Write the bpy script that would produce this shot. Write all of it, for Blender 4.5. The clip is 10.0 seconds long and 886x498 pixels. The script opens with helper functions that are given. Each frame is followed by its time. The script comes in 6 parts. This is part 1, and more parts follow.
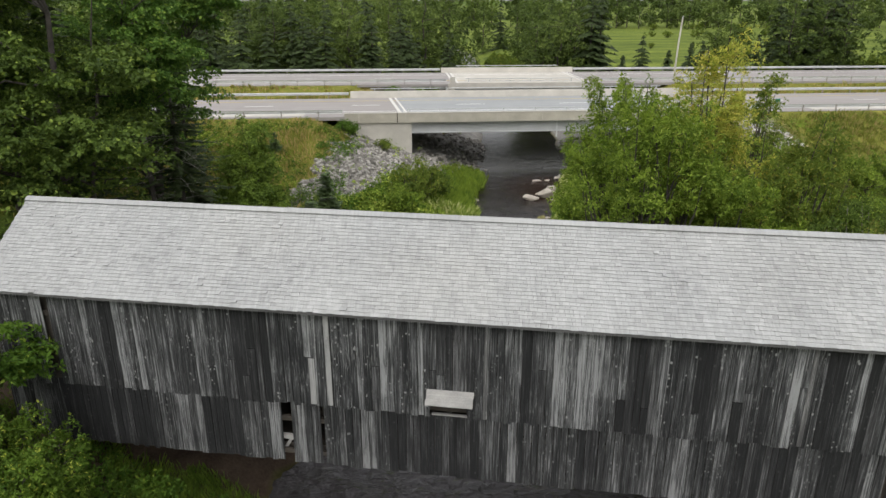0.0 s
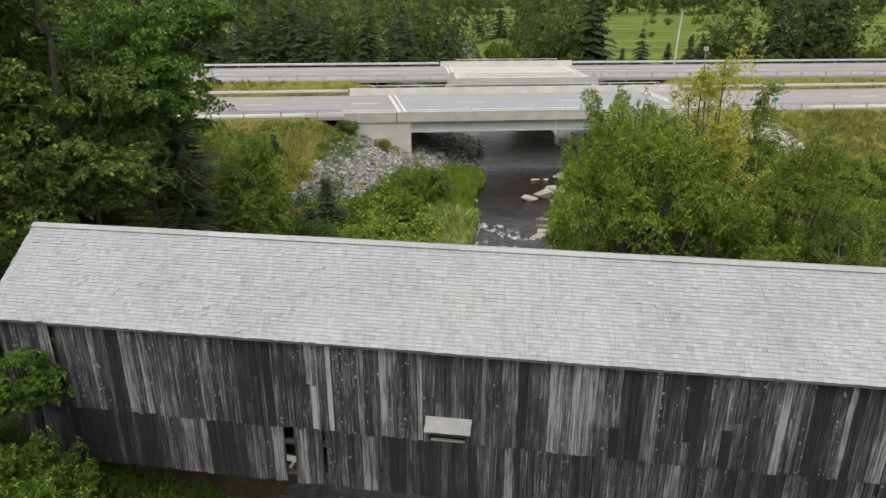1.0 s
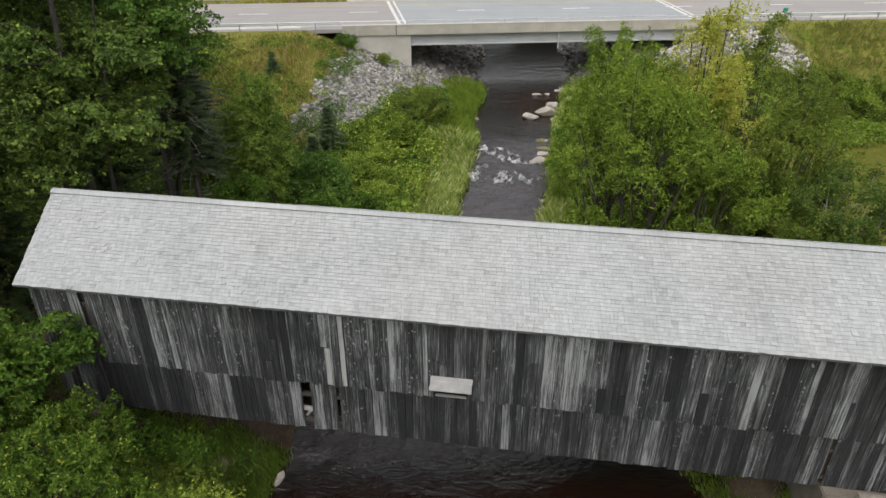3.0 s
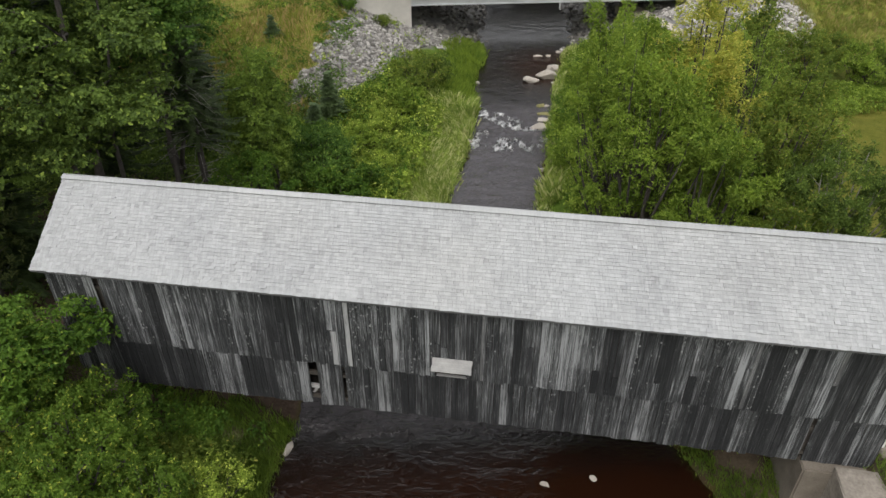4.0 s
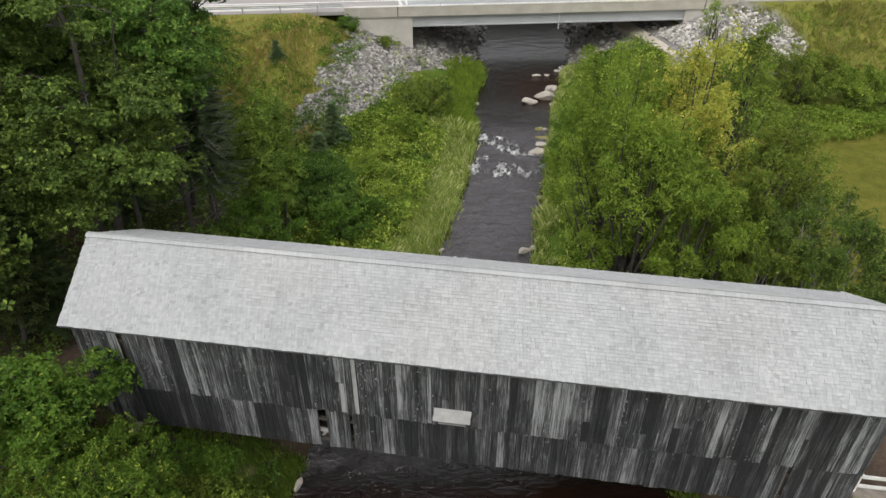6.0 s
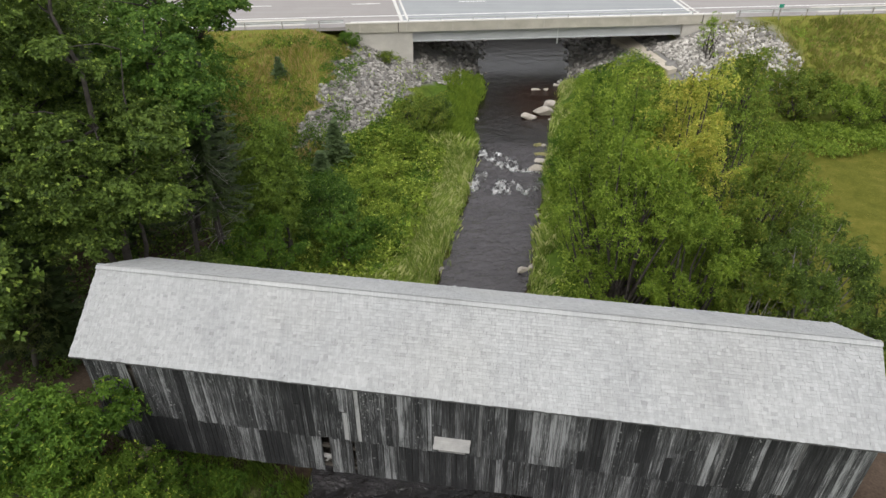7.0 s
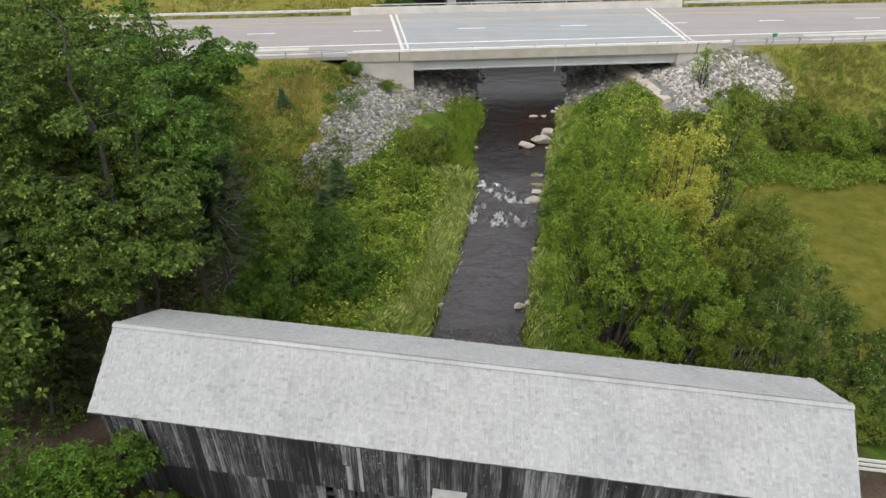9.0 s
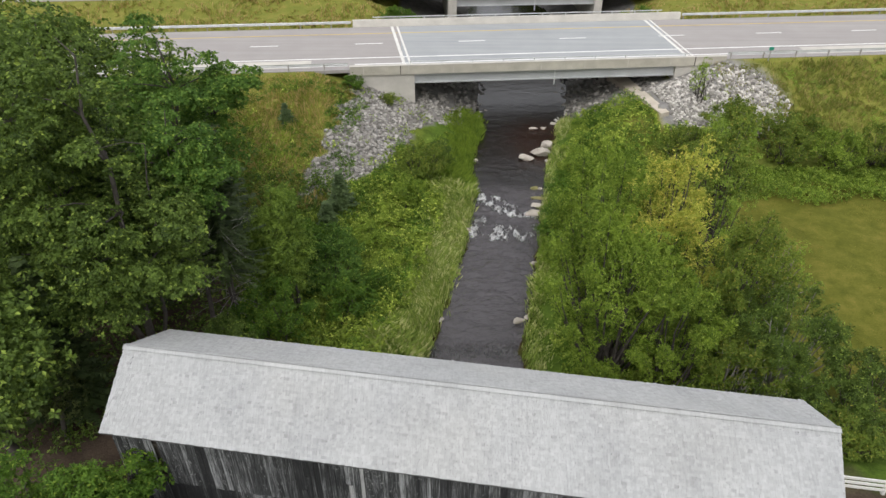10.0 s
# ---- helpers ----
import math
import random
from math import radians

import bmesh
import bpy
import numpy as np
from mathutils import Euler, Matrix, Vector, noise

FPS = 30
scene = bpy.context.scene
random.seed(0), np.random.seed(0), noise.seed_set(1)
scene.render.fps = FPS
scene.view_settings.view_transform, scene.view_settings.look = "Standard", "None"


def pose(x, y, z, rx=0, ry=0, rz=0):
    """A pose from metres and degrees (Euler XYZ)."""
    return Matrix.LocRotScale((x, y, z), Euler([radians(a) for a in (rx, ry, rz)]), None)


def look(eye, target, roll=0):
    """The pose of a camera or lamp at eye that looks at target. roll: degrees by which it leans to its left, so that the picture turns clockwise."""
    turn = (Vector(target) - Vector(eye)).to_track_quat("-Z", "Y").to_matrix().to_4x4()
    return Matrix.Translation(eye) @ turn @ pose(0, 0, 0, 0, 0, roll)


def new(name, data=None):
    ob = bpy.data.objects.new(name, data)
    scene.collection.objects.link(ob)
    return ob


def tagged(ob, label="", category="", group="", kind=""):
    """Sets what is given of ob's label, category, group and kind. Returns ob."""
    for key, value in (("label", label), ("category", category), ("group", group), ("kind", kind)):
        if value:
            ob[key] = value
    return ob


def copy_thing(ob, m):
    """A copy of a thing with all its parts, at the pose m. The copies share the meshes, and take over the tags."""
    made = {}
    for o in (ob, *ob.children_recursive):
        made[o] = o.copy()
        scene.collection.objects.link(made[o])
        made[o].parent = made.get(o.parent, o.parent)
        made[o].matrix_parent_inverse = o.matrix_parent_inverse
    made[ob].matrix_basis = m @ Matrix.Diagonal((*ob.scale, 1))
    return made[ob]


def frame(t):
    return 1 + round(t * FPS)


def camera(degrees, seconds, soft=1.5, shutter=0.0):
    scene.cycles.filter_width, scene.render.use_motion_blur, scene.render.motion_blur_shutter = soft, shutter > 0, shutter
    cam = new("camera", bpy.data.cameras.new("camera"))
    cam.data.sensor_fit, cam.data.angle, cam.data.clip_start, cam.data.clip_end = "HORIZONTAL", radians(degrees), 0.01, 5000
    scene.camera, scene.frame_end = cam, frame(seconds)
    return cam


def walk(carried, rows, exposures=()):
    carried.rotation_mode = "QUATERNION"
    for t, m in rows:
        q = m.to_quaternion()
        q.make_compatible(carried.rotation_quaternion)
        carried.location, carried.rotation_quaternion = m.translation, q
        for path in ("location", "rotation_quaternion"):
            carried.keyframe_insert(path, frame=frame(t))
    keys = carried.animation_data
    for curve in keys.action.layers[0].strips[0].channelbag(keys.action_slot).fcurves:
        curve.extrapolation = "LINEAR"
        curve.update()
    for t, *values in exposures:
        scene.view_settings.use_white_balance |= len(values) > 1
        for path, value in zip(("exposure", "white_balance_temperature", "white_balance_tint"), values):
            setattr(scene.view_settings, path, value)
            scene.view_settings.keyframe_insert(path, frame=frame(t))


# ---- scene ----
cam = camera(65.4, 10.0)
METRES, EYE, TILT, LEAN, TURN = 16.0, 18.6, -20.0, 0.0, 0.0
ROWS = [
    (0.0, 0.0, 0.0, 0.0, -0.0, 0.0, 0.0),
    (0.5, 0.0006, -0.0154, 0.0465, -0.03, -0.4, 0.02),
    (1.0, 0.0027, -0.0305, 0.0928, -0.02, -1.24, 0.06),
    (1.5, 0.0015, -0.0461, 0.1395, -0.05, -2.81, 0.07),
    (2.0, -0.0015, -0.0618, 0.1857, -0.08, -5.18, 0.07),
    (2.5, -0.004, -0.0778, 0.2329, -0.1, -7.79, 0.08),
    (3.0, -0.0069, -0.0944, 0.2797, -0.1, -10.45, 0.06),
    (4.5, -0.0105, -0.1453, 0.4213, -0.09, -15.3, 0.02),
    (5.0, -0.0113, -0.1619, 0.4687, -0.08, -15.32, 0.02),
    (5.5, -0.011, -0.1776, 0.5161, -0.06, -15.35, 0.03),
    (7.0, -0.0118, -0.2207, 0.6636, -0.06, -15.43, -0.01),
    (7.5, -0.0098, -0.2336, 0.7138, -0.04, -15.47, -0.01),
    (8.0, -0.0071, -0.2453, 0.7642, -0.01, -15.51, -0.01),
    (8.5, -0.0048, -0.2573, 0.8139, 0.01, -15.55, -0.02),
    (9.0, -0.0041, -0.2741, 0.8616, 0.03, -15.59, -0.04),
    (9.5, -0.0042, -0.2927, 0.907, 0.05, -15.59, -0.05),
    (10.0, -0.0041, -0.3119, 0.9484, 0.09, -15.58, -0.06),
]
walk(cam, [(t, pose(0, 0, EYE, TILT, LEAN, TURN) @ pose(METRES * x, METRES * y, METRES * z, 90 + pitch, roll, yaw)) for t, x, y, z, yaw, pitch, roll in ROWS],
     exposures=[(0.0, 0.46, 6590, 9), (1.5, 0.47, 6560, 9.5), (3.0, 0.49, 6520, 9.5), (7.0, 0.54, 6520, 9.5), (10.0, 0.56, 6480, 10)])

# ---- light: bright overcast day ----
world = bpy.data.worlds.new("overcast_sky")
scene.world = world
world.use_nodes = True
wn = world.node_tree
sky = wn.nodes.new("ShaderNodeTexSky")
sky.sky_type, sky.sun_disc = "NISHITA", False
sky.sun_elevation, sky.sun_rotation = radians(52), radians(198)
sky.dust_density, sky.air_density = 3.0, 1.0
pale = wn.nodes.new("ShaderNodeHueSaturation")
pale.inputs["Saturation"].default_value = 0.25
wn.links.new(sky.outputs[0], pale.inputs["Color"])
cloud = wn.nodes.new("ShaderNodeMix")
cloud.data_type = "RGBA"
cloud.inputs[0].default_value = 0.55
cloud.inputs[7].default_value = (5.86, 5.8, 5.93, 1)
wn.links.new(pale.outputs[0], cloud.inputs[6])
# an overcast sky is brighter overhead than at the horizon
where = wn.nodes.new("ShaderNodeSeparateXYZ")
wn.links.new(wn.nodes.new("ShaderNodeTexCoord").outputs["Generated"], where.inputs[0])
height = wn.nodes.new("ShaderNodeMath")
height.operation = "MULTIPLY_ADD"
height.inputs[1].default_value, height.inputs[2].default_value = 0.75, 0.54
floor_of = wn.nodes.new("ShaderNodeMath")
floor_of.operation = "MAXIMUM"
floor_of.inputs[1].default_value = 0.0
wn.links.new(where.outputs[2], floor_of.inputs[0])
wn.links.new(floor_of.outputs[0], height.inputs[0])
dome = wn.nodes.new("ShaderNodeVectorMath")
dome.operation = "SCALE"
wn.links.new(cloud.outputs[2], dome.inputs[0])
wn.links.new(height.outputs[0], dome.inputs["Scale"])
wn.links.new(dome.outputs[0], wn.nodes["Background"].inputs["Color"])
wn.nodes["Background"].inputs["Strength"].default_value = 0.15
sun_data = bpy.data.lights.new("sun", "SUN")
sun_data.energy, sun_data.angle, sun_data.color = 0.6, radians(40), (1.0, 0.97, 0.92)
sun = new("sun", sun_data)
sun.matrix_world = look((-14, -44, 60), (0, 0, 0))


# ---- materials ----
def material(name, rough=0.8, metal=0.0):
    m = bpy.data.materials.new(name)
    m.use_nodes = True
    b = m.node_tree.nodes["Principled BSDF"]
    b.inputs["Roughness"].default_value, b.inputs["Metallic"].default_value = rough, metal
    return m, m.node_tree, b


def node(nt, kind, **values):
    n = nt.nodes.new(kind)
    for k, v in values.items():
        if k in n.inputs:
            n.inputs[k].default_value = v
    return n


def position(nt, scale=(1, 1, 1), shift=None):
    g = nt.nodes.new("ShaderNodeNewGeometry")
    mp = nt.nodes.new("ShaderNodeMapping")
    mp.inputs["Scale"].default_value = scale
    nt.links.new(g.outputs["Position"], mp.inputs["Vector"])
    if shift is not None:
        nt.links.new(shift, mp.inputs["Location"])
    return mp.outputs[0]


def noise_at(nt, vector, scale, detail=4, rough=0.55):
    n = node(nt, "ShaderNodeTexNoise", Scale=scale, Detail=detail, Roughness=rough)
    nt.links.new(vector, n.inputs["Vector"])
    return n.outputs["Fac"]


def ramp(nt, fac, *stops):
    r = nt.nodes.new("ShaderNodeValToRGB")
    while len(r.color_ramp.elements) < len(stops):
        r.color_ramp.elements.new(0.5)
    for e, (p, c) in zip(r.color_ramp.elements, stops):
        e.position, e.color = p, (*c, 1) if len(c) == 3 else c
    nt.links.new(fac, r.inputs["Fac"])
    return r.outputs["Color"]


def mix(nt, fac, a, b, how="MIX"):
    m = nt.nodes.new("ShaderNodeMix")
    m.data_type, m.blend_type = "RGBA", how
    for socket, v in ((m.inputs[0], fac), (m.inputs[6], a), (m.inputs[7], b)):
        if isinstance(v, (int, float)):
            socket.default_value = v
        elif isinstance(v, tuple):
            socket.default_value = (*v, 1)
        else:
            nt.links.new(v, socket)
    return m.outputs[2]


def calc(nt, how, a, b=0.0, c=0.0, clamp=False):
    m = nt.nodes.new("ShaderNodeMath")
    m.operation, m.use_clamp = how, clamp
    for socket, v in zip(m.inputs, (a, b, c)):
        if isinstance(v, (int, float)):
            socket.default_value = v
        else:
            nt.links.new(v, socket)
    return m.outputs[0]


def bump(nt, bsdf, height, strength=0.4, distance=0.02):
    b = node(nt, "ShaderNodeBump", Strength=strength, Distance=distance)
    nt.links.new(height, b.inputs["Height"])
    nt.links.new(b.outputs[0], bsdf.inputs["Normal"])


def attribute(nt, name):
    a = nt.nodes.new("ShaderNodeAttribute")
    a.attribute_name = name
    return a.outputs["Fac"]


def chance(nt):
    """A random number that differs for each object and for each island of a joined mesh."""
    o = nt.nodes.new("ShaderNodeObjectInfo").outputs["Random"]
    g = nt.nodes.new("ShaderNodeNewGeometry").outputs["Random Per Island"]
    return calc(nt, "FRACT", calc(nt, "ADD", o, g))


def mottled(name, dark, light, scale=1.5, rough=0.85, relief=0.3, fine=25.0, metal=0.0):
    m, nt, b = material(name, rough, metal)
    p = position(nt)
    broad, grain = noise_at(nt, p, scale, 5), noise_at(nt, p, fine, 3)
    f = calc(nt, "ADD", calc(nt, "MULTIPLY", broad, 0.65), calc(nt, "MULTIPLY", grain, 0.35))
    nt.links.new(ramp(nt, f, (0.3, dark), (0.7, light)), b.inputs["Base Color"])
    bump(nt, b, grain, relief, 0.01)
    return m


def leafy(name, dark, light, yellow=None, share=0.0, glow=0.3):
    m, nt, b = material(name, 0.6)
    b.inputs["Specular IOR Level"].default_value = 0.22
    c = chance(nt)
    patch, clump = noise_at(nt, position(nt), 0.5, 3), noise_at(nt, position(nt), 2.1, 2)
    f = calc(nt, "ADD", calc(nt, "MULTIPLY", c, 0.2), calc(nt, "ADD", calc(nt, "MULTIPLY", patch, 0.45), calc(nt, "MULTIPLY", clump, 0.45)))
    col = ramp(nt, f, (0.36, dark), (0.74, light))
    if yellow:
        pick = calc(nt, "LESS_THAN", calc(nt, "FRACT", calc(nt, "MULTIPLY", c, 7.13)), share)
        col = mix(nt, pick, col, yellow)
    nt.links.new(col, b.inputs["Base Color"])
    t = nt.nodes.new("ShaderNodeBsdfTranslucent")
    nt.links.new(col, t.inputs["Color"])
    s = nt.nodes.new("ShaderNodeMixShader")
    s.inputs[0].default_value = glow
    nt.links.new(b.outputs[0], s.inputs[1])
    nt.links.new(t.outputs[0], s.inputs[2])
    nt.links.new(s.outputs[0], nt.nodes["Material Output"].inputs["Surface"])
    return m


def weathered_board(name, dark, light, spots=0.0, shift=0.0):
    m, nt, b = material(name, 0.85)
    c = chance(nt)
    push = nt.nodes.new("ShaderNodeCombineXYZ")
    nt.links.new(calc(nt, "MULTIPLY", c, 37.0), push.inputs[0])
    nt.links.new(calc(nt, "MULTIPLY", c, 91.0), push.inputs[2])
    streak = noise_at(nt, position(nt, (22, 22, 0.4), push.outputs[0]), 1.0, 3, 0.6)
    thread = noise_at(nt, position(nt, (60, 60, 0.9), push.outputs[0]), 1.0, 4, 0.65)
    broad = noise_at(nt, position(nt, (4.5, 4.5, 0.9), push.outputs[0]), 1.0, 4, 0.6)
    region = noise_at(nt, position(nt, (0.22, 0.22, 0.3)), 1.0, 2)
    # each board has its own age; a few are much paler
    age = ramp(nt, calc(nt, "FRACT", calc(nt, "MULTIPLY", c, 5.31)), (0.0, (0.30, 0.30, 0.30)), (0.35, (0.40, 0.40, 0.40)), (0.8, (0.55, 0.55, 0.55)), (1.0, (0.78, 0.78, 0.78)))
    f = calc(nt, "ADD", calc(nt, "MULTIPLY_ADD", age, 0.58, shift - 0.80), calc(nt, "MULTIPLY", streak, 0.66))
    f = calc(nt, "ADD", f, calc(nt, "MULTIPLY", thread, 1.0))
    f = calc(nt, "ADD", f, calc(nt, "MULTIPLY", broad, 0.42))
    f = calc(nt, "ADD", f, calc(nt, "MULTIPLY", region, 0.3))
    low, mid = tuple(0.9 * d + 0.1 * l for d, l in zip(dark, light)), tuple(0.72 * d + 0.28 * l for d, l in zip(dark, light))
    col = ramp(nt, calc(nt, "MULTIPLY_ADD", f, 2.0, -0.62), (0.14, dark), (0.42, low), (0.64, mid), (0.92, light))
    if spots:
        # round lichen flecks in drifts, and ragged paler scabs
        v = node(nt, "ShaderNodeTexVoronoi", Scale=1.0)
        nt.links.new(position(nt, (9.0, 9.0, 6.5)), v.inputs["Vector"])
        some = calc(nt, "GREATER_THAN", calc(nt, "ADD", v.outputs["Color"], calc(nt, "MULTIPLY", noise_at(nt, position(nt), 0.55, 2), 0.9)), 1.22)
        fleck = calc(nt, "MULTIPLY", calc(nt, "MULTIPLY", calc(nt, "SUBTRACT", calc(nt, "MULTIPLY", noise_at(nt, position(nt), 2.3, 2), 0.62), v.outputs["Distance"]), 7.0, clamp=True), some)
        blot = noise_at(nt, position(nt, (24, 24, 2.6)), 1.0, 4, 0.65)
        scab = calc(nt, "MULTIPLY", calc(nt, "SUBTRACT", calc(nt, "ADD", blot, calc(nt, "MULTIPLY", noise_at(nt, position(nt), 0.4, 2), 0.36)), 0.775), 7.0, clamp=True)
        few = calc(nt, "MAXIMUM", fleck, calc(nt, "MULTIPLY", scab, 0.7))
        col = mix(nt, calc(nt, "MULTIPLY", few, spots), col, (0.30, 0.305, 0.30))
    nt.links.new(col, b.inputs["Base Color"])
    bump(nt, b, thread, 0.5, 0.01)
    return m


def shingle_material():
    m, nt, b = material("weathered_cedar_shingle", 0.9)
    c = chance(nt)
    p = position(nt)
    broad = noise_at(nt, p, 0.45, 4)
    runs = noise_at(nt, position(nt, (12, 0.8, 0.8)), 1.0, 5, 0.7)
    speck = noise_at(nt, p, 17.0, 4, 0.7)
    old = calc(nt, "GREATER_THAN", calc(nt, "FRACT", calc(nt, "MULTIPLY", c, 13.7)), 0.955)
    f = calc(nt, "ADD", calc(nt, "MULTIPLY", c, 0.16), calc(nt, "ADD", calc(nt, "MULTIPLY", broad, 0.2), calc(nt, "ADD", calc(nt, "MULTIPLY", runs, 0.46), calc(nt, "MULTIPLY", speck, 0.3))))
    f = calc(nt, "SUBTRACT", f, calc(nt, "MULTIPLY", old, 0.09))
    col = ramp(nt, f, (0.34, (0.298, 0.302, 0.300)), (0.56, (0.402, 0.409, 0.408)), (0.80, (0.515, 0.522, 0.521)))
    stain = ramp(nt, noise_at(nt, position(nt, (0.32, 0.12, 0.12)), 1.0, 5, 0.6), (0.44, (0, 0, 0)), (0.66, (1, 1, 1)))
    col = mix(nt, calc(nt, "MULTIPLY", stain, 0.75), col, (0.86, 0.865, 0.875), "MULTIPLY")
    lichen = calc(nt, "MULTIPLY", calc(nt, "SUBTRACT", noise_at(nt, p, 0.16, 3), 0.45), 2.5, clamp=True)
    col = mix(nt, calc(nt, "MULTIPLY", lichen, 0.4), col, (1.0, 0.97, 0.91), "MULTIPLY")
    nt.links.new(col, b.inputs["Base Color"])
    bump(nt, b, noise_at(nt, position(nt, (40, 12, 12)), 1.0, 3), 0.35, 0.006)
    return m


def ground_material():
    m, nt, b = material("bank_ground", 0.95)
    b.inputs["Specular IOR Level"].default_value = 0.1
    p = position(nt)
    broad, mid, fine = noise_at(nt, p, 0.12, 4), noise_at(nt, p, 0.9, 5), noise_at(nt, p, 9.0, 4)
    f = calc(nt, "ADD", calc(nt, "MULTIPLY", mid, 0.6), calc(nt, "MULTIPLY", fine, 0.4))
    green = ramp(nt, f, (0.3, (0.035, 0.062, 0.010)), (0.55, (0.09, 0.145, 0.02)), (0.75, (0.17, 0.24, 0.04)))
    dry = ramp(nt, f, (0.3, (0.11, 0.14, 0.022)), (0.55, (0.20, 0.20, 0.042)), (0.75, (0.30, 0.24, 0.085)))
    lawn = ramp(nt, f, (0.3, (0.066, 0.078, 0.011)), (0.5, (0.115, 0.120, 0.019)), (0.7, (0.19, 0.165, 0.036)))
    field = ramp(nt, f, (0.3, (0.10, 0.15, 0.022)), (0.7, (0.23, 0.27, 0.05)))
    field = mix(nt, ramp(nt, noise_at(nt, position(nt, (0.025, 0.13, 1)), 1.0, 5, 0.65), (0.42, (0, 0, 0)), (0.62, (1, 1, 1))), field, (0.08, 0.115, 0.022))
    dirt = ramp(nt, f, (0.3, (0.04, 0.028, 0.02)), (0.7, (0.125, 0.093, 0.07)))
    gravel = ramp(nt, f, (0.3, (0.13, 0.125, 0.12)), (0.7, (0.33, 0.32, 0.30)))
    bed = ramp(nt, f, (0.3, (0.012, 0.006, 0.003)), (0.7, (0.06, 0.028, 0.012)))
    soft = calc(nt, "MULTIPLY_ADD", broad, 1.2, -0.6)
    col = green
    for key, other in (("dry", dry), ("lawn", lawn), ("field", field), ("rubble", gravel), ("dirt", dirt), ("bed", bed)):
        w = attribute(nt, key)
        col = mix(nt, calc(nt, "ADD", w, calc(nt, "MULTIPLY", soft, calc(nt, "MULTIPLY", w, calc(nt, "SUBTRACT", 1.0, w))), clamp=True), col, other)
    nt.links.new(col, b.inputs["Base Color"])
    bump(nt, b, f, 0.8, 0.12)
    return m


def water_material():
    m, nt, b = material("stream_water", 0.07)
    p = position(nt, (0.75, 1.15, 1.0))
    wide, small = noise_at(nt, p, 0.9, 3), noise_at(nt, p, 3.6, 4, 0.65)
    less_sky = calc(nt, "MULTIPLY_ADD", noise_at(nt, position(nt), 0.5, 3), 0.35, attribute(nt, "shallow"))
    # grey stop holds the sky's reflection, the next its absence, the last tannin brown
    deep = ramp(nt, calc(nt, "ADD", calc(nt, "MULTIPLY", less_sky, 0.8), calc(nt, "MULTIPLY", small, 0.2)), (0.22, (0.060, 0.054, 0.058)), (0.5, (0.009, 0.0075, 0.007)), (0.9, (0.018, 0.0065, 0.003)))
    fleck = noise_at(nt, position(nt, (5.0, 2.4, 1.0)), 1.0, 6, 0.78)
    foam = calc(nt, "MULTIPLY", calc(nt, "SUBTRACT", calc(nt, "ADD", attribute(nt, "foam"), fleck), 1.16), 5.5, clamp=True)
    nt.links.new(mix(nt, foam, deep, (0.9, 0.9, 0.9)), b.inputs["Base Color"])
    nt.links.new(calc(nt, "MULTIPLY_ADD", foam, 0.6, 0.07), b.inputs["Roughness"])
    b.inputs["IOR"].default_value = 1.38
    b.inputs["Specular IOR Level"].default_value = 1.0
    h = calc(nt, "MULTIPLY", calc(nt, "ADD", calc(nt, "MULTIPLY", wide, 0.6), calc(nt, "MULTIPLY", small, 0.7)), attribute(nt, "chop"))
    bump(nt, b, calc(nt, "ADD", h, foam), 1.0, 0.28)
    return m


def asphalt_material(name, dark, light):
    m, nt, b = material(name, 0.85)
    p = position(nt)
    tracks = noise_at(nt, position(nt, (0.05, 1.1, 1)), 1.0, 3)
    f = calc(nt, "ADD", calc(nt, "MULTIPLY", noise_at(nt, p, 30.0, 2), 0.3), calc(nt, "ADD", calc(nt, "MULTIPLY", tracks, 0.45), calc(nt, "MULTIPLY", noise_at(nt, p, 0.4, 4), 0.25)))
    nt.links.new(ramp(nt, f, (0.3, dark), (0.7, light)), b.inputs["Base Color"])
    bump(nt, b, noise_at(nt, p, 60.0, 2), 0.2, 0.005)
    return m


BOARD = weathered_board("weathered_grey_board", (0.0095, 0.0103, 0.0113), (0.30, 0.307, 0.311), 0.85, -0.11)
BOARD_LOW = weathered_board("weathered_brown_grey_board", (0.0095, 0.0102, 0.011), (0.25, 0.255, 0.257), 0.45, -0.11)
BOARD_DARK = weathered_board("dark_weathered_board", (0.009, 0.0094, 0.0104), (0.17, 0.172, 0.175), 0.12, -0.21)
BLEACHED = weathered_board("bleached_replacement_board", (0.06, 0.06, 0.06), (0.36, 0.36, 0.355), 0.3, -0.03)
FASCIA = mottled("grey_eave_board", (0.05, 0.05, 0.05), (0.15, 0.15, 0.148), 1.2)
PALE_BOARD = mottled("bleached_board", (0.24, 0.24, 0.235), (0.42, 0.41, 0.39), 2.0)
NEW_WOOD = mottled("raw_brown_wood", (0.22, 0.13, 0.07), (0.42, 0.27, 0.15), 2.0)
# darkened so that the bridge's inside looks shaded through the wall slits
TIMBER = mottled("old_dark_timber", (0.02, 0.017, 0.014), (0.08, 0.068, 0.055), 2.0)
SHINGLE = shingle_material()
GROUND = ground_material()
WATER = water_material()
ASPHALT = asphalt_material("worn_asphalt", (0.27, 0.25, 0.24), (0.37, 0.35, 0.335))
DECK_ASPHALT = asphalt_material("bridge_asphalt", (0.265, 0.28, 0.287), (0.375, 0.387, 0.39))
CONCRETE = mottled("pale_concrete", (0.42, 0.40, 0.36), (0.62, 0.59, 0.53), 0.6)
JOINT = mottled("whitish_joint_concrete", (0.56, 0.55, 0.52), (0.76, 0.75, 0.71), 1.5)
CONCRETE_DIRTY = mottled("weathered_concrete", (0.37, 0.345, 0.285), (0.58, 0.545, 0.465), 0.7)
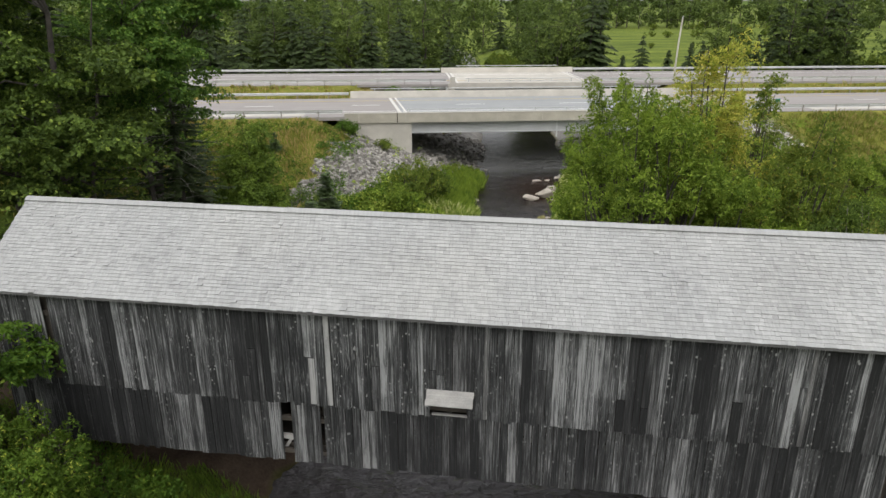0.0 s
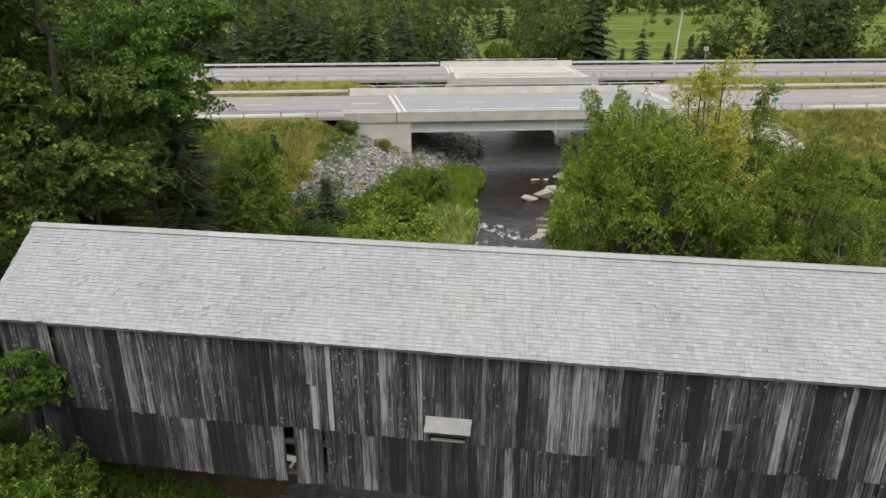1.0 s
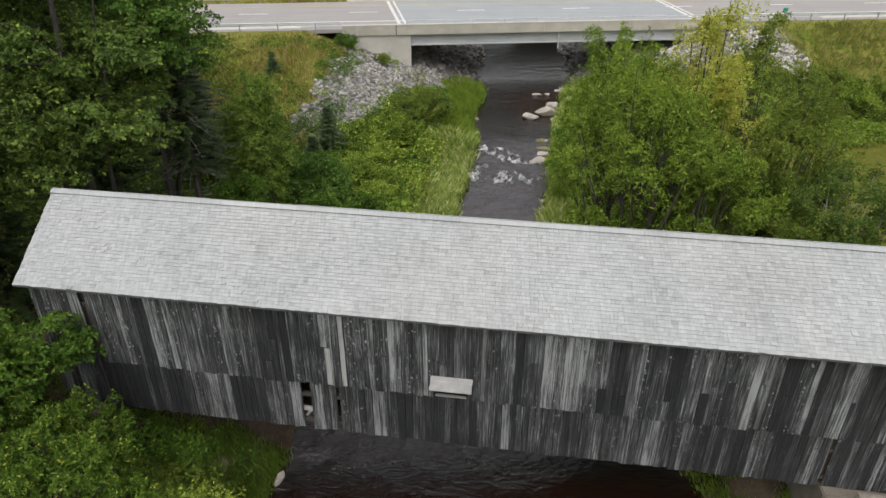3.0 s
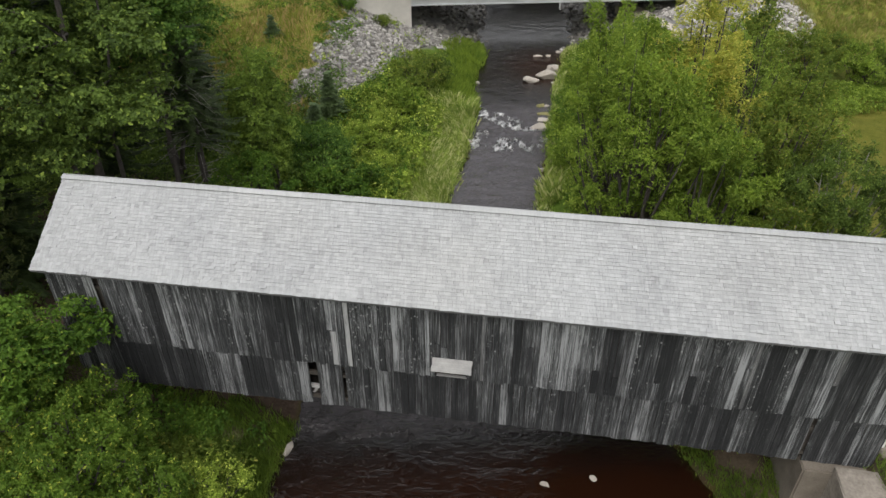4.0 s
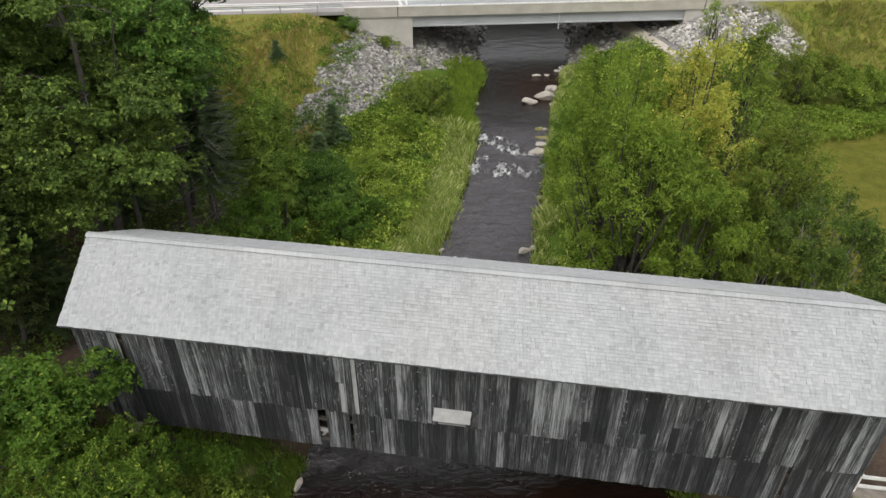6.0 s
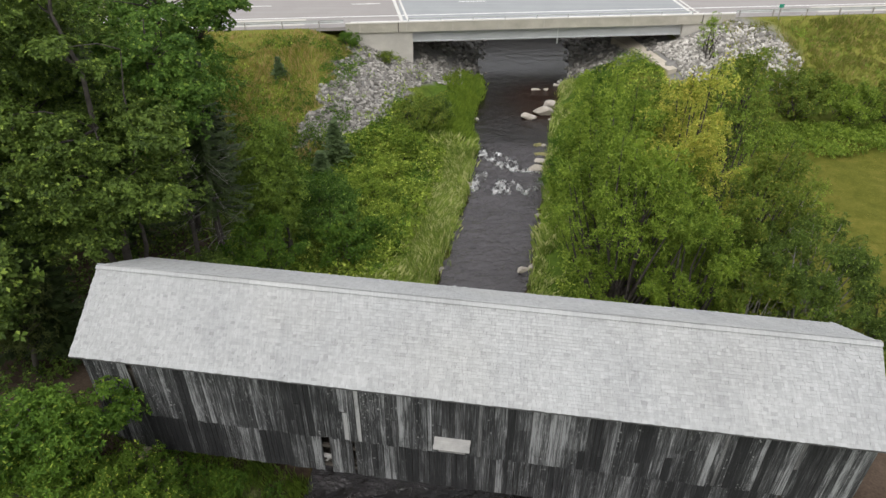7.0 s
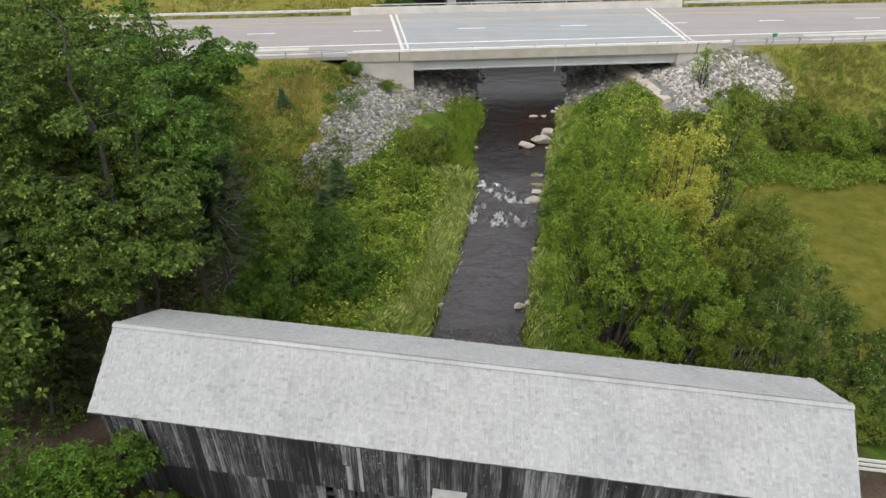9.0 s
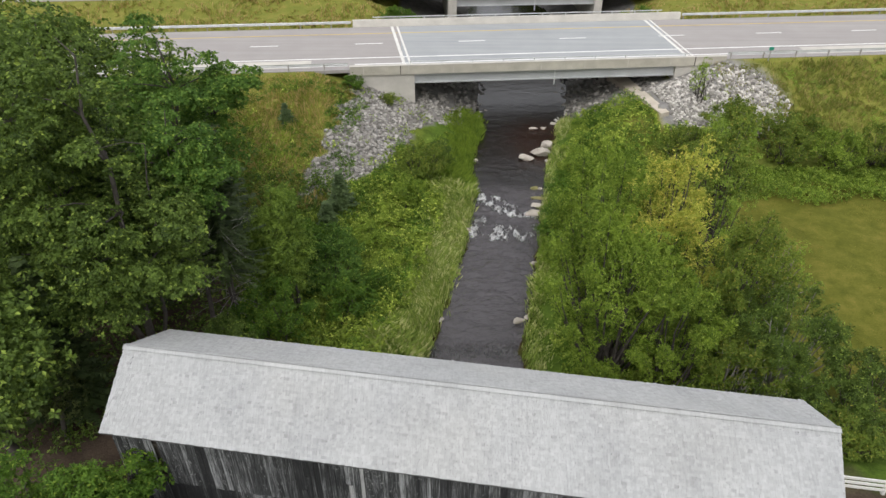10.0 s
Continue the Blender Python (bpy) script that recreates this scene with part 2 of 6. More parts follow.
PATH_CONCRETE = mottled("tan_path_concrete", (0.40, 0.35, 0.28), (0.60, 0.54, 0.45), 0.8)
WING = mottled("rough_tan_concrete", (0.13, 0.112, 0.09), (0.36, 0.32, 0.27), 1.6, 0.9, 0.6, 9.0)
OLD_CONCRETE = mottled("stained_old_concrete", (0.10, 0.082, 0.062), (0.27, 0.235, 0.19), 0.8)
GIRDER = mottled("painted_grey_steel", (0.40, 0.41, 0.41), (0.52, 0.53, 0.53), 0.5, 0.5)
WHITE_LINE = mottled("white_road_paint", (0.75, 0.75, 0.73), (0.9, 0.9, 0.88), 3.0)
YELLOW_LINE = mottled("yellow_road_paint", (0.5, 0.36, 0.12), (0.62, 0.48, 0.2), 3.0)
ZINC = mottled("galvanised_steel", (0.50, 0.51, 0.51), (0.68, 0.69, 0.69), 1.0, 0.5, 0.1, 20.0, 0.25)
POST = mottled("grey_wooden_post", (0.27, 0.26, 0.24), (0.45, 0.43, 0.40), 3.0)
GREEN_SIGN = mottled("green_sign_sheet", (0.02, 0.25, 0.16), (0.03, 0.32, 0.2), 2.0, 0.4)
WHITE_PAINT = mottled("white_painted_wood", (0.62, 0.62, 0.58), (0.8, 0.8, 0.77), 3.0)
def quarry_stone(name, k):
    m, nt, b = material(name, 0.9)
    p = position(nt)
    f = calc(nt, "ADD", calc(nt, "MULTIPLY", chance(nt), 0.6), calc(nt, "MULTIPLY", noise_at(nt, p, 3.0, 4), 0.4))
    nt.links.new(ramp(nt, f, (0.15, (0.09 * k, 0.084 * k, 0.075 * k)), (0.5, (0.235 * k, 0.222 * k, 0.20 * k)), (0.85, (0.45 * k, 0.43 * k, 0.395 * k))), b.inputs["Base Color"])
    bump(nt, b, noise_at(nt, p, 12.0, 3), 0.5, 0.02)
    return m


RIPRAP = quarry_stone("grey_quarry_stone", 1.05)
PALE_RIPRAP = quarry_stone("pale_quarry_stone", 1.5)
BOULDER = mottled("tan_river_boulder", (0.29, 0.255, 0.21), (0.53, 0.485, 0.43), 1.4, 0.85, 0.5, 10.0)
MOSSY = mottled("mossy_river_stone", (0.10, 0.11, 0.02), (0.34, 0.30, 0.14), 2.0, 0.9, 0.5, 10.0)
BARK = mottled("grey_brown_bark", (0.035, 0.03, 0.026), (0.115, 0.10, 0.088), 3.0, 0.95, 0.8)
PALE_BARK = mottled("pale_dead_bark", (0.17, 0.16, 0.145), (0.36, 0.34, 0.31), 3.0, 0.95, 0.8)
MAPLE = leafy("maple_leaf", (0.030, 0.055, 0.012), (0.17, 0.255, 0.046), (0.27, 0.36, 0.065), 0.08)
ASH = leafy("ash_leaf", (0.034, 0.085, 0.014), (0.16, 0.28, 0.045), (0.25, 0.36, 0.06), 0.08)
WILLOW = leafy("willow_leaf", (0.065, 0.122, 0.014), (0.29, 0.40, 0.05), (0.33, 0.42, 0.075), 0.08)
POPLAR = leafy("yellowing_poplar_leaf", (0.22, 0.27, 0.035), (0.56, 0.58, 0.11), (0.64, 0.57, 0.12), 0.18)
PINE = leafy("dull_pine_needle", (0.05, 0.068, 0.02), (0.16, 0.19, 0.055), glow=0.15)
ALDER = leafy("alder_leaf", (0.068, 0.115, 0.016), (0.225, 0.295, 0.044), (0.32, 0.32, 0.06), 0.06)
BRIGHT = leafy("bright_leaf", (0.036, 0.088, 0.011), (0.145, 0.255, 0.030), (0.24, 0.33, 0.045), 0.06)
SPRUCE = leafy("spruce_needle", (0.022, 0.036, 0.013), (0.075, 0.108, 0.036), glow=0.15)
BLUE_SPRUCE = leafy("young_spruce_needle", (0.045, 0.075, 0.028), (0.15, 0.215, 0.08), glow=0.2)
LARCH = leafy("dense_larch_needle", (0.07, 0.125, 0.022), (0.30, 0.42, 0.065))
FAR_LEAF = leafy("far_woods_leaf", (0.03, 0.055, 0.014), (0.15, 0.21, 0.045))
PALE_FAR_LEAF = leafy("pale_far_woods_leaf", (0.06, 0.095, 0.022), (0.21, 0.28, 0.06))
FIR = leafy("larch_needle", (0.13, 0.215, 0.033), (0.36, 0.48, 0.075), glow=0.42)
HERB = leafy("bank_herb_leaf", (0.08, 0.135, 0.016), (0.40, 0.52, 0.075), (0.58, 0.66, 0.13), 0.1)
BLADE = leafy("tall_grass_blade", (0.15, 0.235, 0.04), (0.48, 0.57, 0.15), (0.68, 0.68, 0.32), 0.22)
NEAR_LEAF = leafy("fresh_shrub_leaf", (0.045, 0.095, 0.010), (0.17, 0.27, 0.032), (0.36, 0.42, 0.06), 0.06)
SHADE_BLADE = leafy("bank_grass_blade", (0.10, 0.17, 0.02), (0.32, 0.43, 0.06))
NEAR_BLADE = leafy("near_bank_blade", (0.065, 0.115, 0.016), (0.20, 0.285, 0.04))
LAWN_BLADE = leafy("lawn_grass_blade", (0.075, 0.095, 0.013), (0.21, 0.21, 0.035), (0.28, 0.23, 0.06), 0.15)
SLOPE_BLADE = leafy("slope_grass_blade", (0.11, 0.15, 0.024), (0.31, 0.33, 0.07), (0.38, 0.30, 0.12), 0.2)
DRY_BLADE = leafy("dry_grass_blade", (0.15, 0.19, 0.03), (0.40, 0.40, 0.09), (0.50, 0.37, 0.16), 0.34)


# ---- mesh tools ----
def link_mesh(name, V, F, mat, parent=None, label="", smooth=False):
    """One mesh object from vertices and faces (faces: list of equal-length index arrays or tuples)."""
    me = bpy.data.meshes.new(name)
    V = np.asarray(V, dtype=np.float32)
    if isinstance(F, np.ndarray):
        k = F.shape[1]
        me.vertices.add(len(V))
        me.vertices.foreach_set("co", V.ravel())
        me.loops.add(F.size)
        me.loops.foreach_set("vertex_index", F.astype(np.int32).ravel())
        me.polygons.add(len(F))
        me.polygons.foreach_set("loop_start", np.arange(0, F.size, k, dtype=np.int32))
        me.update(calc_edges=True)
    else:
        me.from_pydata(V.tolist(), [], [tuple(int(i) for i in f) for f in F])
        me.update()
    if smooth:
        me.shade_smooth()
    else:
        me.shade_flat()
    me.materials.append(mat)
    ob = new(name, me)
    if parent is not None:
        ob.parent = parent
    if label:
        ob["label"] = label
    return ob


def part(name, bm, mat, parent=None, label="", smooth=False):
    me = bpy.data.meshes.new(name)
    bm.to_mesh(me)
    bm.free()
    if smooth:
        me.shade_smooth()
    me.materials.append(mat)
    ob = new(name, me)
    if parent is not None:
        ob.parent = parent
    if label:
        ob["label"] = label
    return ob


BOX_F = np.array([(0, 3, 2, 1), (4, 5, 6, 7), (0, 1, 5, 4), (1, 2, 6, 5), (2, 3, 7, 6), (3, 0, 4, 7)])


def box_v(x0, x1, y0, y1, z0, z1):
    return np.array([(x0, y0, z0), (x1, y0, z0), (x1, y1, z0), (x0, y1, z0), (x0, y0, z1), (x1, y0, z1), (x1, y1, z1), (x0, y1, z1)], dtype=float)


def joined(pieces):
    """Vertices and quads of many eight-cornered pieces."""
    V = np.concatenate(pieces)
    F = np.concatenate([BOX_F + 8 * i for i in range(len(pieces))])
    return V, F


def box_bm(x0, x1, y0, y1, z0, z1, bevel=0.0):
    bm = bmesh.new()
    bmesh.ops.create_cube(bm, size=1.0)
    bmesh.ops.scale(bm, vec=(x1 - x0, y1 - y0, z1 - z0), verts=bm.verts)
    bmesh.ops.translate(bm, vec=((x0 + x1) / 2, (y0 + y1) / 2, (z0 + z1) / 2), verts=bm.verts)
    if bevel:
        bmesh.ops.bevel(bm, geom=bm.edges[:], offset=bevel, segments=2, affect="EDGES")
    return bm


def beam_v(p, q, w, h):
    """Corners of a beam from p to q."""
    p, q = Vector(p), Vector(q)
    d = (q - p).normalized()
    s = d.cross(Vector((0, 0, 1)))
    s = s.normalized() if s.length > 0.01 else Vector((1, 0, 0))
    u = s.cross(d)
    out = []
    for c in (p, q):
        for a, b in ((-1, -1), (1, -1), (1, 1), (-1, 1)):
            out.append(c + s * (a * w / 2) + u * (b * h / 2))
    return np.array([tuple(v) for v in out])


def tube(points, radii, sides=6):
    points = [Vector(p) for p in points]
    V, F = [], []
    for i, (p, r) in enumerate(zip(points, radii)):
        d = (points[min(i + 1, len(points) - 1)] - points[max(i - 1, 0)]).normalized()
        s = d.orthogonal().normalized()
        u = d.cross(s)
        for k in range(sides):
            a = 2 * math.pi * k / sides
            V.append(tuple(p + s * (r * math.cos(a)) + u * (r * math.sin(a))))
    for i in range(len(points) - 1):
        for k in range(sides):
            a, b = i * sides + k, i * sides + (k + 1) % sides
            F.append((a, b, b + sides, a + sides))
    return np.array(V), np.array(F)


def merge(list_vf):
    V, F, n = [], [], 0
    for v, f in list_vf:
        V.append(v)
        F.append(f + n)
        n += len(v)
    return np.concatenate(V), np.concatenate(F)


def stone_bm(rng, size, flat=0.65, sub=1):
    bm = bmesh.new()
    bmesh.ops.create_icosphere(bm, subdivisions=sub, radius=0.5)
    off = Vector(rng.uniform(-50, 50, 3).tolist())
    sx, sy = rng.uniform(0.8, 1.3), rng.uniform(0.7, 1.1)
    for v in bm.verts:
        k = 1 + 0.55 * noise.noise(v.co * 2.3 + off)
        v.co = Vector((v.co.x * sx * k, v.co.y * sy * k, v.co.z * flat * k)) * size
    return bm


# ---- the lie of the land ----
YS = [-400, 0, 18, 23, 30, 36, 44, 50, 56, 63, 72, 83, 98, 113, 150, 250, 500]
XL = [-14, -10, -7.7, -6.9, -3.6, -1.3, 0.6, 1.9, 2.5, 2.8, 4.1, 5.1, 5.6, 4.6, 5.4, 5.5, -40]
XR = [9, 11, 11.4, 9.5, 6.4, 5.5, 7.2, 8.4, 9.2, 10.4, 12.6, 14.6, 15.6, 16.5, 11.6, 10.0, -36]
ROAD_YAW = math.atan(0.083)
ROAD_Z = 6.9


def road_near(x):
    return 81.5 + 0.083 * x


def road_far(x):
    return 109.8 + 0.066 * x


def smooth(a, b, x):
    t = np.clip((x - a) / (b - a), 0, 1)
    return t * t * (3 - 2 * t)


def land(x, y):
    """Height of the ground, before fine unevenness."""
    x, y = np.asarray(x, float), np.asarray(y, float)
    xl, xr = np.interp(y, YS, XL), np.interp(y, YS, XR)
    d = np.maximum(xl - x, x - xr)
    left = x < (xl + xr) / 2
    front = road_near(x) - 8.6
    rise = np.where(left, 0.25, 0.43)
    fill = 6.9 - rise * np.maximum(front - y, 0)
    behind = y - (road_far(x) + 9.0)
    fill = np.where(behind > 0, 6.7 - 0.33 * behind, fill)
    median = (y > road_near(x) + 6.4) & (y < road_far(x) - 8)
    fill = np.where(median, 6.88 - 1.0 * np.sin(np.pi * np.clip((y - road_near(x) - 6.4) / 13.9, 0, 1)), fill)
    plain = np.where(left, 1.3 + 0.5 * smooth(6, 20, d), 1.5)
    plain = plain + 1.4 * smooth(125, 200, y)
    # raised approaches of the covered bridge
    u, v = (x - 0.6) * 0.9882 + (y - 22.06) * -0.1533, (x - 0.6) * 0.1533 + (y - 22.06) * 0.9882
    ramp_l = smooth(-11.5, -15.5, u) * (1 - smooth(9, 20, np.abs(v)))
    ramp_r = smooth(14.0, 16.0, u) * (1 - smooth(3.4, 9, np.abs(v)))
    plain = plain + (4.15 - plain) * np.maximum(ramp_l, ramp_r)
    top = np.maximum(fill, plain)
    steep = np.where(left & (y < 30), 0.5, 0.37) + 0.5 * ramp_r
    bank = 0.12 + steep * d
    z = np.where(d > 0, np.minimum(top, bank), np.maximum(-0.7, 0.5 * d + 0.05))
    z = np.where((d > 0) & (np.maximum(ramp_r, ramp_l) > 0.98), np.minimum(top, bank + 2.0), z)
    return z


def stony(x, y):
    """Where the left-hand rubble slope lies."""
    x, y = np.asarray(x, float), np.asarray(y, float)
    wave = 0.5 * np.sin(y * 1.3) + 0.3 * np.sin(y * 3.1)
    lo = np.interp(y, (54, 57.8, 63, 69.4, 73), (-13.3, -12.3, -11.0, -10.0, -9.0)) + wave
    hi = np.interp(y, (54, 56, 58, 62, 66, 70, 74), (-11.0, -6.6, -4.6, -4.4, -3.4, -1.5, 0.5)) + 0.7 * wave
    return (x > lo) & (x < hi) & (y > 53.6) & (y < 74)


def rough_land(x, y):
    x, y = np.asarray(x, float), np.asarray(y, float)
    w = 0.12 * np.sin(x * 0.9 + 1.3 * np.sin(y * 0.31)) * np.sin(y * 0.8 + x * 0.23) + 0.06 * np.sin(2.3 * x + y) * np.sin(2.1 * y - 0.6 * x)
    xl, xr = np.interp(y, YS, XL), np.interp(y, YS, XR)
    near, far = np.abs(y - road_near(x) + 1), np.abs(y - road_far(x))
    return land(x, y) + np.where((near < 8.6) | (far < 9.6), np.where((near < 6.6) | (far < 7.6), -0.3, -0.05), w)


def ground():
    xs = np.concatenate([[-3000, -1500, -700, -350, -200, -130], np.arange(-90, -40, 3), np.arange(-40, 62, 0.7), np.arange(62, 130, 4), [160, 220, 350, 700, 1500, 3000]])
    ys = np.concatenate([[-3000, -1200, -500, -200, -90, -50, -30, -15, -5], np.arange(2, 130, 0.7), np.arange(130, 200, 4), np.arange(200, 460, 20), [500, 700, 1200, 2200, 4000]])
    X, Y = np.meshgrid(xs, ys)
    Z = rough_land(X, Y)
    V = np.stack([X, Y, Z], -1).reshape(-1, 3)
    n, k = len(ys), len(xs)
    i = np.arange(n * k).reshape(n, k)
    F = np.stack([i[:-1, :-1], i[:-1, 1:], i[1:, 1:], i[1:, :-1]], -1).reshape(-1, 4)
    ob = link_mesh("ground", V, F, GROUND, smooth=True)
    x, y = V[:, 0], V[:, 1]
    xl, xr = np.interp(y, YS, XL), np.interp(y, YS, XR)
    d = np.maximum(xl - x, x - xr)
    left = x < (xl + xr) / 2
    front = road_near(x) - 8.6
    zones = {
        "bed": smooth(0.3, -0.3, d),
        "dry": np.clip(smooth(22, 6, front - y) * (y < front + 40) * smooth(4, 9, d) * (y > 45) + 0.8 * ((y > front + 14) & (y < road_far(x) - 8)), 0, 1) * (y < 135),
        "lawn": ((~left) & (y < 58) & (y > 26) & (x > 24)).astype(float),
        "field": smooth(140, 170, y) * (y < 2000),
        "rubble": stony(x, y) * 1.0 + (~left) * smooth(1.15, 0.9, np.hypot((x - 28) / 8.5, (y - 71) / 5.5)) * (x > 22.5) + ((y > 73) & (y < 122) & (d > 0) & (d < 12)),
        "dirt": 0.55 * (x > 9) * (x < 22) * (y < 24) * (y > 8) * (d > 0) + 0.85 * (x < -5) * (y < 30) * smooth(19.5, 22.0, y) * (x > -18) * (d > 0) + 0.4 * smooth(4.2, 2.6, np.abs((x - 0.6) * 0.1533 + (y - 22.06) * 0.9882)) * (d > 0) * (y < 32) + np.maximum(smooth(-13.5, -16, x) * smooth(29, 25, np.abs(y - 24) * 4 + 10), ((x > 14) & (np.abs(y - 19.5 + 0.155 * (x - 17)) < 3.0) & (y < 26)) * 1.0) + smooth(6.5, 4.5, np.hypot(x + 19, (y - 33) / 2)),
    }
    for key, val in zones.items():
        a = ob.data.attributes.new(key, "FLOAT", "POINT")
        a.data.foreach_set("value", np.clip(val, 0, 1).astype(np.float32))
    return tagged(ob, "grassy stream banks with dirt, lawn and rubble patches", "ground", kind="structure")


def water():
    ys = np.concatenate([np.arange(-30, 12, 2.0), np.arange(12, 100, 0.2), np.arange(100, 130, 1.0), np.arange(130, 300, 8.0)])
    s = np.linspace(0, 1, 70)
    xl, xr = np.interp(ys, YS, XL) - 1.5, np.interp(ys, YS, XR) + 1.5
    X = xl[:, None] + (xr - xl)[:, None] * s[None, :]
    Y = np.repeat(ys[:, None], len(s), 1)
    def streak(x0, y0, x1, y1, wide):
        dx, dy = x1 - x0, y1 - y0
        f = np.clip(((X - x0) * dx + (Y - y0) * dy) / (dx * dx + dy * dy), 0, 1)
        return np.exp(-((X - x0 - f * dx) ** 2 + (Y - y0 - f * dy) ** 2) / (1.7 * wide) ** 2)

    rapid = np.zeros_like(X)
    for run in ((2.9, 58.6, 3.6, 56.4, 0.55), (3.4, 57.0, 4.9, 55.4, 0.6), (4.8, 55.6, 6.0, 54.3, 0.5), (5.6, 54.8, 8.2, 54.0, 0.6), (4.6, 57.4, 6.4, 55.6, 0.4),
                (2.2, 51.0, 3.3, 53.6, 0.5), (2.4, 50.9, 3.6, 50.9, 0.35), (4.4, 50.6, 4.9, 52.2, 0.5), (5.4, 50.5, 5.2, 52.0, 0.35), (6.0, 51.8, 6.9, 50.3, 0.5), (6.8, 50.4, 7.6, 51.0, 0.4), (7.9, 52.4, 8.6, 51.4, 0.3)):
        rapid = np.maximum(rapid, streak(*run))
    broken = np.array([noise.noise((x * 2.3, y * 0.9, 3)) + 0.6 * noise.noise((x * 6.0, y * 2.4, 7)) for x, y in zip(X.ravel(), Y.ravel())]).reshape(X.shape)
    rapid = np.clip(rapid * (0.85 + 0.75 * broken), 0, 1)
    lip = np.exp(-((Y - 36.3) / 2.4) ** 2)
    chop = np.sin(3.1 * X + 1.7 * np.sin(1.3 * Y)) * np.sin(2.7 * Y + 1.1 * np.sin(2.3 * X))
    ripple = np.array([0.10 * noise.noise((x * 0.7, y * 1.1, 0)) + 0.085 * noise.noise((x * 1.2, y * 2.9, 5)) + 0.045 * noise.noise((x * 2.6, y * 5.0, 9)) for x, y in zip(X.ravel(), Y.ravel())]).reshape(X.shape)
    calm = smooth(58.5, 62, Y) + smooth(24, 20, Y) * smooth(3.5, 7.0, X)
    lively = 1.05 - 0.5 * smooth(58.5, 62, Y) - 0.4 * smooth(74, 78, Y) - 0.55 * smooth(23, 19, Y) - 0.4 * smooth(24, 20, Y) * smooth(3.5, 7.0, X) + 0.2 * np.exp(-((Y - 20) / 3) ** 2) * (1 - calm)
    Z = ripple * lively + 0.12 * rapid * chop + np.clip((Y - 50) / 6, 0, 1) * 0.12
    V = np.stack([X, Y, Z], -1).reshape(-1, 3)
    n, k = len(ys), len(s)
    i = np.arange(n * k).reshape(n, k)
    F = np.stack([i[:-1, :-1], i[:-1, 1:], i[1:, 1:], i[1:, :-1]], -1).reshape(-1, 4)
    ob = link_mesh("water", V, F, WATER, smooth=True)
    a = ob.data.attributes.new("foam", "FLOAT", "POINT")
    a.data.foreach_set("value", np.clip(0.83 * np.sqrt(rapid) + 0.655 * lip + 0.38 * np.exp(-((Y - 20.5) / 2.5) ** 2) * np.exp(-((X - 5) / 3) ** 2), 0, 1).ravel().astype(np.float32))
    # shallow attribute: brown pools, and upstream water darkened for lost sky reflection
    red = np.exp(-(((X - 10.5) / 2.8) ** 2 + ((Y - 69) / 4.5) ** 2)) + 0.1 * np.exp(-((Y - 67) / 5.5) ** 2) + 0.3 * smooth(57, 61, Y) + 0.95 * smooth(24, 17, Y) * (0.8 + 0.2 * smooth(-2, 5, X))
    a3 = ob.data.attributes.new("chop", "FLOAT", "POINT")
    a3.data.foreach_set("value", np.clip(0.8 - 0.42 * smooth(58.5, 62, Y) - 0.28 * smooth(74, 78, Y) - 0.25 * smooth(24, 20, Y) * smooth(3.5, 7.0, X) - 0.5 * smooth(23, 19, Y) + 0.3 * rapid, 0.06, 1).ravel().astype(np.float32))
    a2 = ob.data.attributes.new("shallow", "FLOAT", "POINT")
    a2.data.foreach_set("value", np.clip(red, 0, 1).ravel().astype(np.float32))
    return tagged(ob, "dark tannin-brown stream with white riffles", "stream", kind="structure")


# ---- covered bridge ----
U0, U1, HALF, RIDGE, EAVE, WALL = -16.06, 16.1, 3.35, 11.68, 9.45, 3.05


